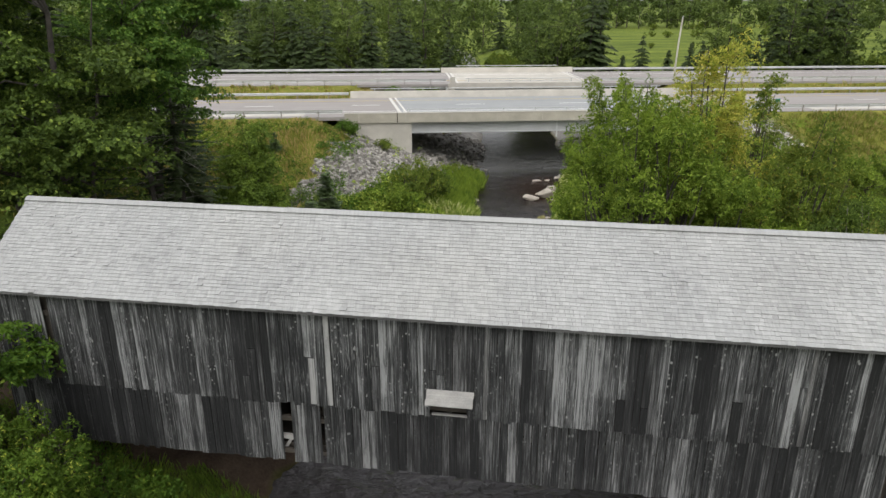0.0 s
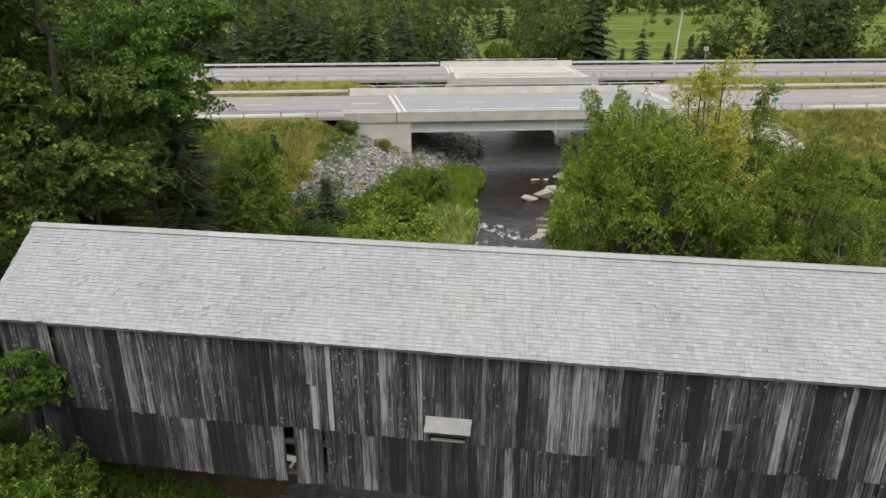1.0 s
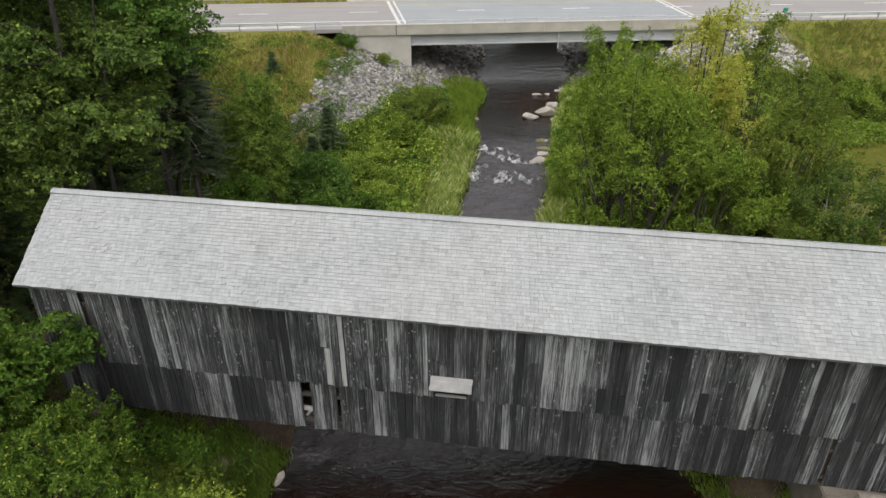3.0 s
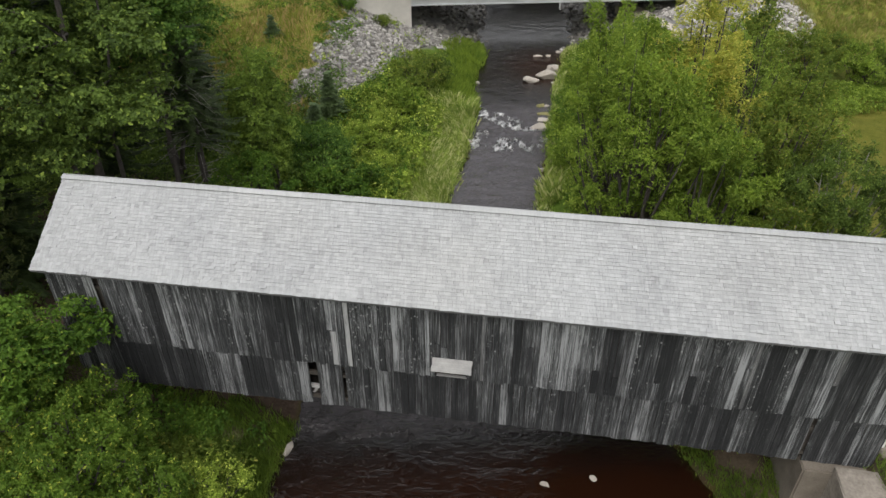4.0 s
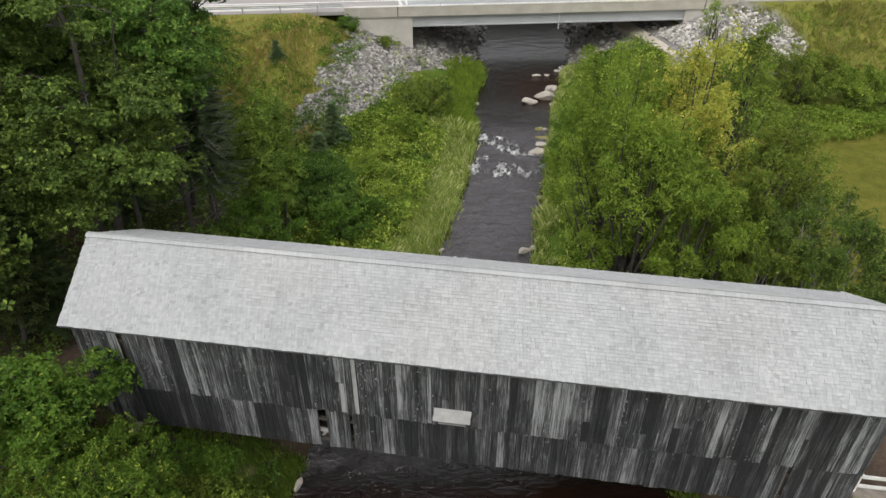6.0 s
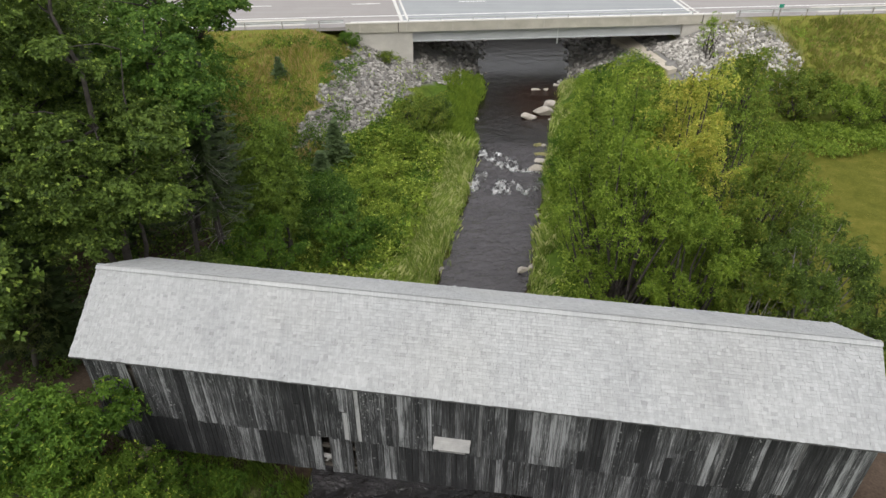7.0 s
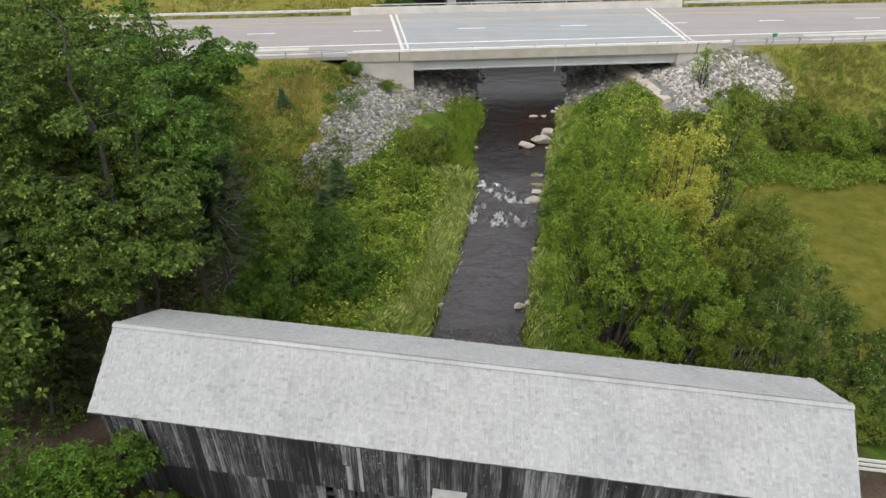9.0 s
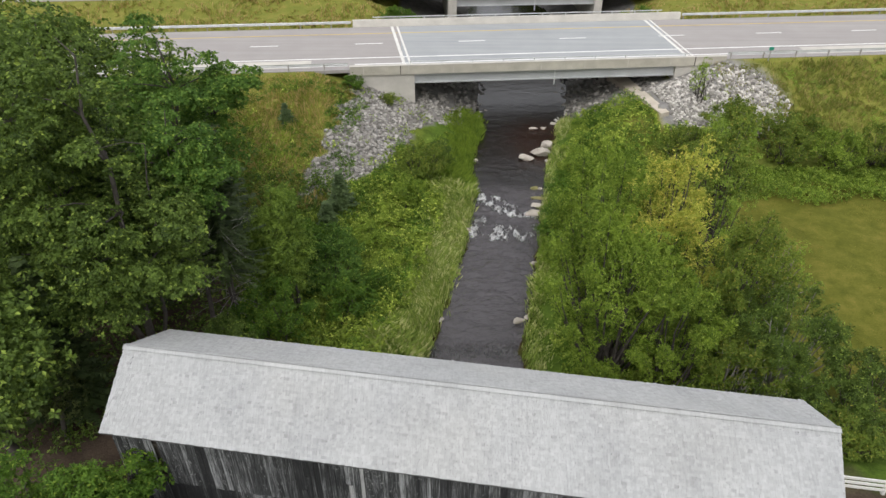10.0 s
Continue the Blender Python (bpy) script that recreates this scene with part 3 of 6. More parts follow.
def covered_bridge():
    rng = np.random.default_rng(5)
    top = tagged(new("covered_bridge"), "long covered wooden bridge with weathered grey boards and pale shingle roof", "covered bridge")
    top.matrix_world = pose(0.6, 22.06, 0, 0, 0, math.degrees(math.atan2(-0.1533, 0.9882)))

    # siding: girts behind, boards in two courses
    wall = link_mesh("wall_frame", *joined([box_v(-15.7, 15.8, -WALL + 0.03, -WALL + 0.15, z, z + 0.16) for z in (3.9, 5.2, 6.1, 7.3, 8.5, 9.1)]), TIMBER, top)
    unit = []
    for k in range(6):
        bm = box_bm(-0.5, 0.5, -0.5, 0.5, -0.5, 0.5)
        for v in bm.verts:
            v.co.x += 0.03 * (rng.random() - 0.5)
        me = bpy.data.meshes.new("board")
        bm.to_mesh(me)
        bm.free()
        me.materials.append((BOARD, BOARD_LOW, BOARD_DARK)[k // 2])
        unit.append(me)
    gaps_high = [(-13.8, -13.55)]
    dark_high = [(-7.0, -5.8), (-0.2, 0.92), (5.6, 6.5), (2.2, 2.6), (-11.6, -11.2), (7.4, 8.1), (10.9, 11.5), (12.2, 12.7), (13.5, 14.6)]
    dark_low = [(-13.6, -10.35), (-8.35, -7.15), (-1.8, 0.95), (4.2, 4.9), (9.0, 10.6), (11.3, 12.6), (13.5, 14.7)]
    gaps_low = [(-5.62, -5.28), (-4.26, -4.14), (13.22, 13.36)]
    for low in (False, True):
        u = -15.75
        while u < 15.8:
            w = float(rng.uniform(0.19, 0.29))
            w = min(w, 15.85 - u)
            gap = [(a, e) for a, e in (gaps_low if low else gaps_high) if u < e and u + w > a]
            if gap and u >= gap[0][0] - 0.02:
                u = gap[0][1]
                continue
            if gap:
                w = gap[0][0] - u
            z0, z1 = (3.62 + rng.uniform(-0.05, 0.04), 6.1) if low else (5.93 + rng.uniform(-0.05, 0.05), 9.35)
            c = u + w / 2
            skip = w < 0.03
            if low and -0.55 < c < 0.72:
                z1 = 5.97
            if not low and -0.55 < c < 0.72:
                z0 = 6.34
            if not skip:
                shade = any(a < c < e for a, e in (dark_low if low else dark_high))
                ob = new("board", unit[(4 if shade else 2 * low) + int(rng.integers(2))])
                ob.parent = wall
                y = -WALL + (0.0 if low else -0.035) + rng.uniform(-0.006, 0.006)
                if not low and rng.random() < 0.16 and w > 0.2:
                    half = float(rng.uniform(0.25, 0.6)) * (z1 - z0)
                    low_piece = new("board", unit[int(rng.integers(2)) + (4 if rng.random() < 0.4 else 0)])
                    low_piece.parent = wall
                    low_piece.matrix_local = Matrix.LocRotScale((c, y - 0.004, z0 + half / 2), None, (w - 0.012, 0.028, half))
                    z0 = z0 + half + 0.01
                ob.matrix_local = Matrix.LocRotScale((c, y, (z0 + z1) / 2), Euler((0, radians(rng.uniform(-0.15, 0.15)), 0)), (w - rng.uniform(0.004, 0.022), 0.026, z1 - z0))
            u += w
    for c, z0, z1, w, hue in ((-3.86, 6.0, 9.25, 0.17, BLEACHED), (10.62, 6.0, 9.25, 0.13, BLEACHED), (13.35, 7.6, 9.25, 0.16, BLEACHED), (-4.42, 6.0, 7.7, 0.2, BLEACHED), (1.22, 5.98, 9.25, 0.12, BLEACHED)):
        link_mesh("battens", box_v(c - w / 2, c + w / 2, -WALL - 0.075, -WALL - 0.05, z0, z1), BOX_F, hue, wall, "bleached replacement board").name = "board"
    # dark backing added behind two slits, standing in for the shade inside
    for u in (-13.68, 13.3):
        link_mesh("post", box_v(u - 0.3, u + 0.3, -WALL + 0.16, -WALL + 0.3, 3.8, 9.2), BOX_F, TIMBER, wall)
    # timbers seen in the gap of the missing board
    link_mesh("brace", *joined([beam_v((-5.65, -WALL + 0.2, 4.0), (-5.2, -WALL + 0.16, 4.75), 0.1, 0.1), beam_v((-5.7, -WALL + 0.1, 4.55), (-5.2, -WALL + 0.1, 4.5), 0.12, 0.16)]), PALE_BOARD, wall)

    # rear wall, gables, floor, truss
    back = []
    u = -15.75
    while u < 15.7:
        w = float(rng.uniform(0.19, 0.28))
        back.append(box_v(u + 0.005, u + w - 0.008, WALL, WALL + 0.03, 3.65, 9.35))
        u += w
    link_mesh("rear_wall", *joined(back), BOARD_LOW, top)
    for u in (-15.75, 15.72):
        g = [box_v(u, u + 0.04, -WALL, -WALL + 0.42, 3.7, 9.3), box_v(u, u + 0.04, WALL - 0.42, WALL, 3.7, 9.3)]
        for v in np.arange(-WALL, WALL - 0.05, 0.25):
            peak = RIDGE - 0.2 - abs(v + 0.12) * (RIDGE - EAVE) / HALF
            g.append(box_v(u, u + 0.035, v, v + 0.24, 8.2, peak))
        link_mesh("portal_boards", *joined(g), BOARD_LOW, top)
    link_mesh("portal_trim", *joined([box_v(15.765, 15.8, -2.62, -2.45, 4.1, 8.3), box_v(15.765, 15.8, -2.98, -2.83, 4.3, 6.2)]), NEW_WOOD, top, "raw brown replacement plank")
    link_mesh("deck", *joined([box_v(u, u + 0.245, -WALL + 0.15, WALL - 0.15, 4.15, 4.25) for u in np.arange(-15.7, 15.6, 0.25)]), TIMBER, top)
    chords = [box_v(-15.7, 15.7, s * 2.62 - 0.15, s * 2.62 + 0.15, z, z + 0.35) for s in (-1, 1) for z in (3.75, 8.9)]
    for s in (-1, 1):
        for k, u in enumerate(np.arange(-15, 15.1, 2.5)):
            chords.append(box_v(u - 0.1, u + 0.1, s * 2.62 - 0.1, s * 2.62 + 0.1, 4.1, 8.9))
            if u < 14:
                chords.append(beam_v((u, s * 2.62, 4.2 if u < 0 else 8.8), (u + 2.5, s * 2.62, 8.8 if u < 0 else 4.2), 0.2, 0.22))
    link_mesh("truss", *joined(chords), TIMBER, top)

    # roof: boards under shingle courses, a cap along the ridge
    for side in (-1, 1):
        reach, low_edge = (HALF, EAVE) if side < 0 else (HALF + 0.12, EAVE + 0.15)
        slope = math.hypot(reach, RIDGE - low_edge)
        along, up = reach / slope, (RIDGE - low_edge) / slope
        rows = 29
        step = slope / rows

        def at(u, s, h):
            return (u, side * (reach - s * along) + side * h * up, low_edge + s * up + h * along)
        deckv = np.array([at(U0 + 0.05, 0.02, -0.05), at(U1 - 0.05, 0.02, -0.05), at(U1 - 0.05, slope, -0.05), at(U0 + 0.05, slope, -0.05),
                          at(U0 + 0.05, 0.02, 0.0), at(U1 - 0.05, 0.02, 0.0), at(U1 - 0.05, slope, 0.0), at(U0 + 0.05, slope, 0.0)])
        roof = link_mesh("roof_slope", deckv, BOX_F, TIMBER, top)
        eave = link_mesh("fascia", box_v(U0 + 0.02, U1 - 0.02, side * reach - 0.02, side * reach + 0.02, low_edge - 0.085, low_edge - 0.005), BOX_F, FASCIA, roof)
        many, singles = [], []
        for r in range(rows):
            u = U0 + rng.uniform(-0.02, 0.02)
            sag = 0.012 * math.sin(r * 1.7)
            while u < U1:
                w = float(rng.uniform(0.10, 0.24))
                e = min(u + w - rng.uniform(0.002, 0.008), U1 + 0.01)
                s0 = r * step - 0.02 + rng.uniform(-0.012, 0.012) + sag * 0.2
                s1 = s0 + step * 1.35
                lift = rng.uniform(0.026, 0.042) + (0.035 if rng.random() < 0.012 else 0)
                v = np.array([at(u, s0, lift - 0.02), at(e, s0, lift - 0.02), at(e, s1, 0.002), at(u, s1, 0.002),
                              at(u, s0, lift), at(e, s0, lift), at(e, s1, 0.010), at(u, s1, 0.010)])
                (singles if side < 0 and r < 14 and abs(u - 0.2) < 1.85 else many).append(v)
                u += w
        F = BOX_F if side < 0 else BOX_F[:, ::-1]
        V = np.concatenate(many)
        field = link_mesh("shingles", V, np.concatenate([F + 8 * i for i in range(len(many))]), SHINGLE, roof)
        tagged(field, kind="stuff")
        for v in singles[:300]:
            link_mesh("shingle", v, F, SHINGLE, roof)
        if len(singles) > 300:
            rest = singles[300:]
            tagged(link_mesh("shingles", np.concatenate(rest), np.concatenate([F + 8 * i for i in range(len(rest))]), SHINGLE, roof), kind="stuff")
        cap = []
        u = U0 - 0.02
        while u < U1:
            e = min(u + rng.uniform(2.6, 3.8), U1 + 0.02)
            o = rng.uniform(0, 0.012)
            cap.append(np.array([at(u, slope - 0.17, 0.05 + o), at(e, slope - 0.17, 0.05 + o), at(e, slope + 0.01, 0.05 + o), at(u, slope + 0.01, 0.05 + o),
                                 at(u, slope - 0.17, 0.08 + o), at(e, slope - 0.17, 0.08 + o), at(e, slope + 0.01, 0.08 + o), at(u, slope + 0.01, 0.08 + o)]))
            u = e + 0.006
        for v in cap:
            link_mesh("ridge_board", v, F, SHINGLE, roof)

    # small window slot under a hood
    def hood_plank(f0, f1, u0, u1):
        y0, y1 = -WALL - 0.42 + 0.36 * f0, -WALL - 0.42 + 0.36 * f1
        z0, z1 = 6.54 + 0.36 * f0, 6.54 + 0.36 * f1
        return np.array([(u0, y0, z0), (u1, y0, z0), (u1, y1, z1), (u0, y1, z1), (u0, y0, z0 + 0.025), (u1, y0, z0 + 0.025), (u1, y1, z1 + 0.025), (u0, y1, z1 + 0.025)])
    hood = link_mesh("window_hood", hood_plank(0.0, 0.33, -0.66, 0.86), BOX_F, PALE_BOARD, top, "bleached board hood over the window slot")
    link_mesh("plank", hood_plank(0.345, 0.66, -0.64, 0.85), BOX_F, PALE_BOARD, hood)
    link_mesh("plank", hood_plank(0.675, 1.0, -0.65, 0.87), BOX_F, PALE_BOARD, hood)
    link_mesh("hood_bracket", *joined([beam_v((u, -WALL - 0.04, 6.42), (u, -WALL - 0.38, 6.5), 0.05, 0.06) for u in (-0.58, 0.78)]), BOARD_LOW, hood)
    link_mesh("window_sill", box_v(-0.5, 0.66, -WALL - 0.05, -WALL + 0.06, 5.97, 6.01), BOX_F, PALE_BOARD, top, "bleached window sill board")
    return top


def abutment(name, x, y, yaw, wide, deep, z0, z1):
    ob = part(name, box_bm(-wide / 2, wide / 2, -deep / 2, deep / 2, z0, z1, 0.06), OLD_CONCRETE)
    ob.matrix_world = pose(x, y, 0, 0, 0, yaw)
    return tagged(ob, "weathered concrete bridge abutment on the stream bank", "abutment")


# ---- highways ----
FAR_YAW = math.atan(0.066)


def along_road(s, w, far=False):
    """World place of a point s metres along a highway and w metres beyond its middle line."""
    yaw = FAR_YAW if far else ROAD_YAW
    c, sn = math.cos(yaw), math.sin(yaw)
    y0 = 109.8 if far else 81.5
    return s * c - w * sn, y0 + s * sn + w * c


def strip(name, s0, s1, w0, w1, z0, z1, mat, parent, far=False, label="", bevel=False):
    pts = [(*along_road(s, w, far), z) for z in (z0, z1) for s, w in ((s0, w0), (s1, w0), (s1, w1), (s0, w1))]
    return link_mesh(name, np.array(pts), BOX_F, mat, parent, label)


def highway(far):
    road = tagged(strip("road", -400, 600, -8.2, 8.2 if far else 6.1, ROAD_Z - 0.35, ROAD_Z, ASPHALT, None, far), "two-lane highway carriageway of worn grey asphalt", "road", kind="structure")
    a, b = (1.5, 21.0) if far else (-5.2, 27.0)
    lines = [(-4.7, WHITE_LINE), (3.6, YELLOW_LINE)] if not far else [(4.6, WHITE_LINE), (-3.7, YELLOW_LINE)]
    strip("deck_surface", a, b, -7.6, 7.6 if far else 6.1, ROAD_Z, ROAD_Z + 0.01, DECK_ASPHALT if not far else CONCRETE, road, far)
    for w, mat in lines:
        strip("edge_line", -400, 600, w - 0.1, w + 0.1, ROAD_Z + 0.012, ROAD_Z + 0.018, mat, road, far)
    if not far:
        strip("gutter_line", -10.5, 33, -6.75, -6.55, ROAD_Z + 0.012, ROAD_Z + 0.018, WHITE_LINE, road, far)
    s = -22.75 - 12.2 * 8
    while s < 170:
        strip("lane_dash", s, s + 3.2, -0.09, 0.09, ROAD_Z + 0.012, ROAD_Z + 0.018, WHITE_LINE, road, far)
        s += 12.2
    for s in (a, b):
        for d0, d1 in ((-0.6, -0.25), (0.12, 0.36)):
            k = 0.0 if far else (0.085 if s < 0 else 0.05)
            w1 = 7.7 if far else 6.1
            pts = [(*along_road(s + d - k * w, w, far), ROAD_Z + h) for h in (0.012, 0.026) for d, w in ((d0, -7.7), (d1, -7.7), (d1, w1), (d0, w1))]
            link_mesh("joint_header", np.array(pts), BOX_F, JOINT, road, "pale concrete joint header")
    if not far:
        strip("pale_shoulder", -60, -15.3, -7.3, -5.1, ROAD_Z, ROAD_Z + 0.011, CONCRETE, road, far, "pale patch of shoulder paving")
        strip("pale_shoulder", 41, 120, -7.3, -5.2, ROAD_Z, ROAD_Z + 0.011, CONCRETE, road, far, "pale patch of shoulder paving")
    return road


def highway_bridge(far):
    a, b = (1.2, 21.3) if far else (-4.0, 25.4)
    e0, e1 = (a - 1.0, b + 1.0) if far else (-11.0, 31.0)
    lab = "concrete highway bridge with steel girders over the stream"
    top = tagged(new("highway_bridge"), lab, "bridge")
    for side in (-1, 1):
        edge = 8.3 if far or side < 0 else 6.7
        wo = side * edge
        open_rail = far and side < 0
        low_wall = side < 0 and not far
        z = ROAD_Z + (0.15 if open_rail else 0.3 if low_wall else 0.8)
        # sloped inner face
        p = []
        for zz, inner in ((ROAD_Z - 0.65, side * (edge - 0.7)), (z, side * (edge - 0.35))):
            lo, hi = sorted((wo, inner))
            p += [(*along_road(s, w, far), zz) for s, w in ((e0, lo), (e1, lo), (e1, hi), (e0, hi))]
        par = link_mesh("parapet", np.array(p), BOX_F, CONCRETE_DIRTY if side < 0 and not far else CONCRETE, top, "", False)
        # paler added strip: the stronger light on the parapet's top, put into colour
        if low_wall:
            strip("coping", e0, e1, wo - 0.03, wo + 0.36, z + 0.003, z + 0.09, CONCRETE, par, far, "paler strip imitating the lit parapet top")
        if open_rail:
            for s in (a - 0.35, b + 0.35):
                strip("end_pillar", s - 0.35, s + 0.35, wo - 0.12, wo + 0.3, 4.2, ROAD_Z + 1.0, CONCRETE, top, far, "pale concrete end pillar")
        for s in np.linspace(e0 + 1.5, e1 - 1.5, 6 if far else 9):
            strip("score_joint", s - 0.03, s + 0.03, min(wo, wo - side * 0.02) - 0.006 * (side < 0), max(wo, wo - side * 0.02) + 0.006 * (side > 0), ROAD_Z - 0.6, z - 0.03, CONCRETE, par, far)
        if low_wall:
            strip("rail", e0 + 6.5, e1 - 4.0, wo + 0.14, wo + 0.2, z + 0.40, z + 0.46, ZINC, par, far, "thin galvanised top rail")
            for s in np.arange(e0 + 6.6, e1 - 4.0, 3.4):
                strip("rail_post", s - 0.04, s + 0.04, wo + 0.13, wo + 0.21, z + 0.09, z + 0.40, ZINC, par, far)
        if side > 0 or far:
            strip("rail", e0 + 2.5, e1 - 2.5, side * (edge - 0.18) - 0.05, side * (edge - 0.18) + 0.05, z + 0.25, z + 0.34, ZINC, par, far, "thin galvanised top rail")
            if open_rail:
                strip("rail", e0 + 2.5, e1 - 2.5, side * (edge - 0.18) - 0.05, side * (edge - 0.18) + 0.05, z + 0.55, z + 0.64, ZINC, par, far, "thin galvanised top rail")
            for s in np.arange(e0 + 3, e1 - 2.5, 3.0):
                strip("rail_post", s - 0.05, s + 0.05, side * (edge - 0.18) - 0.04, side * (edge - 0.18) + 0.04, z - 0.01, z + (0.55 if open_rail else 0.25), ZINC, par, far)
        # girder with flanges
        w = side * (edge - 0.6)
        strip("girder", a - 0.4, b + 0.4, w - 0.03, w + 0.03, 5.15, 6.25, GIRDER, top, far)
        strip("flange", a - 0.4, b + 0.4, w - 0.22, w + 0.22, 5.05, 5.15, GIRDER, top, far)
    for w in (-4.5, -1.5, 1.5, 4.5):
        strip("girder", a - 0.4, b + 0.4, w - 0.2, w + 0.2, 5.1, 6.25, GIRDER, top, far)
    strip("deck_slab", a - 0.4, b + 0.4, -8.0, 8.0 if far else 6.4, 6.25, ROAD_Z - 0.36, CONCRETE, top, far)
    for s0, s1 in ((a - 7.2 if not far else a - 1.2, a), (b, b + 4.5 if not far else b + 1.2)):
        strip("abutment_wall", s0, s1, -8.1, 8.1 if far else 6.5, -0.5, ROAD_Z - 0.66, CONCRETE, top, far)
    if not far:
        strip("drain_pipe", 11.6, 11.72, -8.05, -7.95, 4.45, 6.3, ZINC, top, far, "thin drain pipe below the deck")
        for s in (-5.5, 27.4):
            strip("gap_joint", s - 0.04, s + 0.04, -8.335, -8.28, ROAD_Z - 0.66, ROAD_Z + 0.37, TIMBER, top, far, "dark open joint")
    else:
        strip("drain_pipe", 12.5, 12.65, -8.05, -7.95, 4.3, 6.3, ZINC, top, far, "thin drain pipe below the deck")
    return top


def guardrail(s0, s1, w, far, face):
    top = tagged(new("guardrail"), "galvanised steel guardrail on grey posts along the highway", "guardrail", "highway guardrails")
    prof = [(0.0, 0.36), (0.06, 0.42), (0.06, 0.48), (0.0, 0.53), (0.06, 0.58), (0.06, 0.64), (0.0, 0.70)]
    n = max(2, int((s1 - s0) / 8))
    ss = np.linspace(s0, s1, n)
    V, F = [], []
    for s in ss:
        V += [(*along_road(s, w + face * d, far), ROAD_Z + h) for d, h in prof]
        V += [(*along_road(s, w + face * (d - 0.015), far), ROAD_Z + h) for d, h in prof]
    k = len(prof)
    for i in range(n - 1):
        for j in range(k - 1):
            p, q = i * 2 * k + j, (i + 1) * 2 * k + j
            F += [(p, q, q + 1, p + 1), (p + k, p + k + 1, q + k + 1, q + k)]
        for j in (0, k - 1):
            p, q = i * 2 * k + j, (i + 1) * 2 * k + j
            F.append((p, p + k, q + k, q))
    link_mesh("rail", np.array(V), np.array(F), ZINC, top)
    post = None
    for s in np.arange(s0 + 0.3, s1, 3.8):
        x, y = along_road(s, w - face * 0.09, far)
        if post is None:
            post = part("post", box_bm(-0.055, 0.055, -0.07, 0.07, -0.7, 0.64, 0.01), POST, top)
        else:
            p2 = new("post", post.data)
            p2.parent = top
            post = p2
        post.matrix_local = pose(x, y, ROAD_Z, 0, 0, math.degrees(ROAD_YAW))
    return top


# ---- plants ----
def leaf_cloud(rng, centres, radii, per, size, flat=0.7, up=0.7, wide=0.36):
    """Loose leaves scattered through balls, one triangle each: for growth that stays far off."""
    n = len(centres)
    c = np.repeat(np.asarray(centres), per, 0)
    r = np.repeat(np.asarray(radii), per)[:, None]
    d = rng.normal(size=(n * per, 3))
    d /= np.linalg.norm(d, axis=1)[:, None]
    d *= rng.random((n * per, 1)) ** 0.45
    d[:, 2] *= flat
    P = c + d * r
    nrm = 0.75 * rng.normal(size=P.shape) + np.array([0, 0, up]) + 1.2 * d
    nrm /= np.linalg.norm(nrm, axis=1)[:, None]
    t = np.cross(nrm, rng.normal(size=P.shape))
    t /= np.linalg.norm(t, axis=1)[:, None]
    b = np.cross(nrm, t)
    l = size * rng.uniform(0.6, 1.35, (len(P), 1))
    V = np.stack([P + t * l * 0.58 - nrm * l * 0.1, P - t * l * 0.42 + b * l * wide, P - t * l * 0.42 - b * l * wide], 1).reshape(-1, 3)
    return V, np.arange(len(V)).reshape(-1, 3)


def unit(v):
    return v / np.maximum(np.linalg.norm(v, axis=1), 1e-6)[:, None]


def bough_leaves(rng, centres, radii, m, k, size, flat=0.4, wide=0.32, under=0.2, droop=0.35, lean=None, fan=1.0, rise=0.45):
    """Boughs as lumpy domes: each carries m rosettes of k folded leaves that spread from a twig's end."""
    centres, radii = np.asarray(centres, float), np.asarray(radii, float)
    n = len(centres)
    c, r = np.repeat(centres, m, 0), np.repeat(radii, m)[:, None]
    d = unit(rng.normal(size=(n * m, 3)))
    d[:, 2] = np.where(rng.random(n * m) < under, d[:, 2], np.abs(d[:, 2]))
    phase = np.repeat(rng.uniform(0, 6.283, (n, 3)), m, 0)
    lump = 1 + 0.3 * np.sin(3.1 * d[:, 0] + phase[:, 0]) * np.sin(3.7 * d[:, 1] + phase[:, 1]) + 0.18 * np.sin(5 * d[:, 2] + phase[:, 2])
    q = d * (lump * rng.uniform(0.55, 1.08, n * m) ** 0.6)[:, None] * np.array([1, 1, flat])
    q[:, 2] -= droop * flat * (q[:, 0] ** 2 + q[:, 1] ** 2)
    if lean is not None:
        q[:, :2] += np.repeat(np.asarray(lean), m, 0)[:, :2] * q[:, 2:3]
    P = c + q * r
    out = unit(d * np.array([1, 1, 1 / flat]) + np.array([0, 0, rise]))
    t1 = unit(np.cross(out, rng.normal(size=out.shape)))
    t2 = np.cross(out, t1)
    N = n * m
    a = (2 * np.pi * np.arange(k)[None, :] / k + rng.uniform(0, 6.283, (N, 1)) + rng.normal(size=(N, k)) * 0.35)[..., None]
    way = fan * (np.cos(a) * t1[:, None] + np.sin(a) * t2[:, None]) + out[:, None] * rng.uniform(0.1, 0.75, (N, k, 1)) + 0.3 * rng.normal(size=(N, k, 3)) - np.array([0, 0, 0.22])
    way = unit(way.reshape(-1, 3))
    face = unit(np.repeat(out, k, 0) + 0.45 * rng.normal(size=way.shape))
    side = unit(np.cross(way, face))
    face = np.cross(side, way)
    l = size * rng.uniform(0.6, 1.3, (N * k, 1))
    B = np.repeat(P, k, 0) + way * size * 0.12
    V = np.stack([B, B + way * l * 0.5 + side * l * wide + face * l * 0.08, B + way * l - face * l * 0.14, B + way * l * 0.5 - side * l * wide + face * l * 0.08], 1).reshape(-1, 3)
    return V, np.arange(len(V)).reshape(-1, 4)


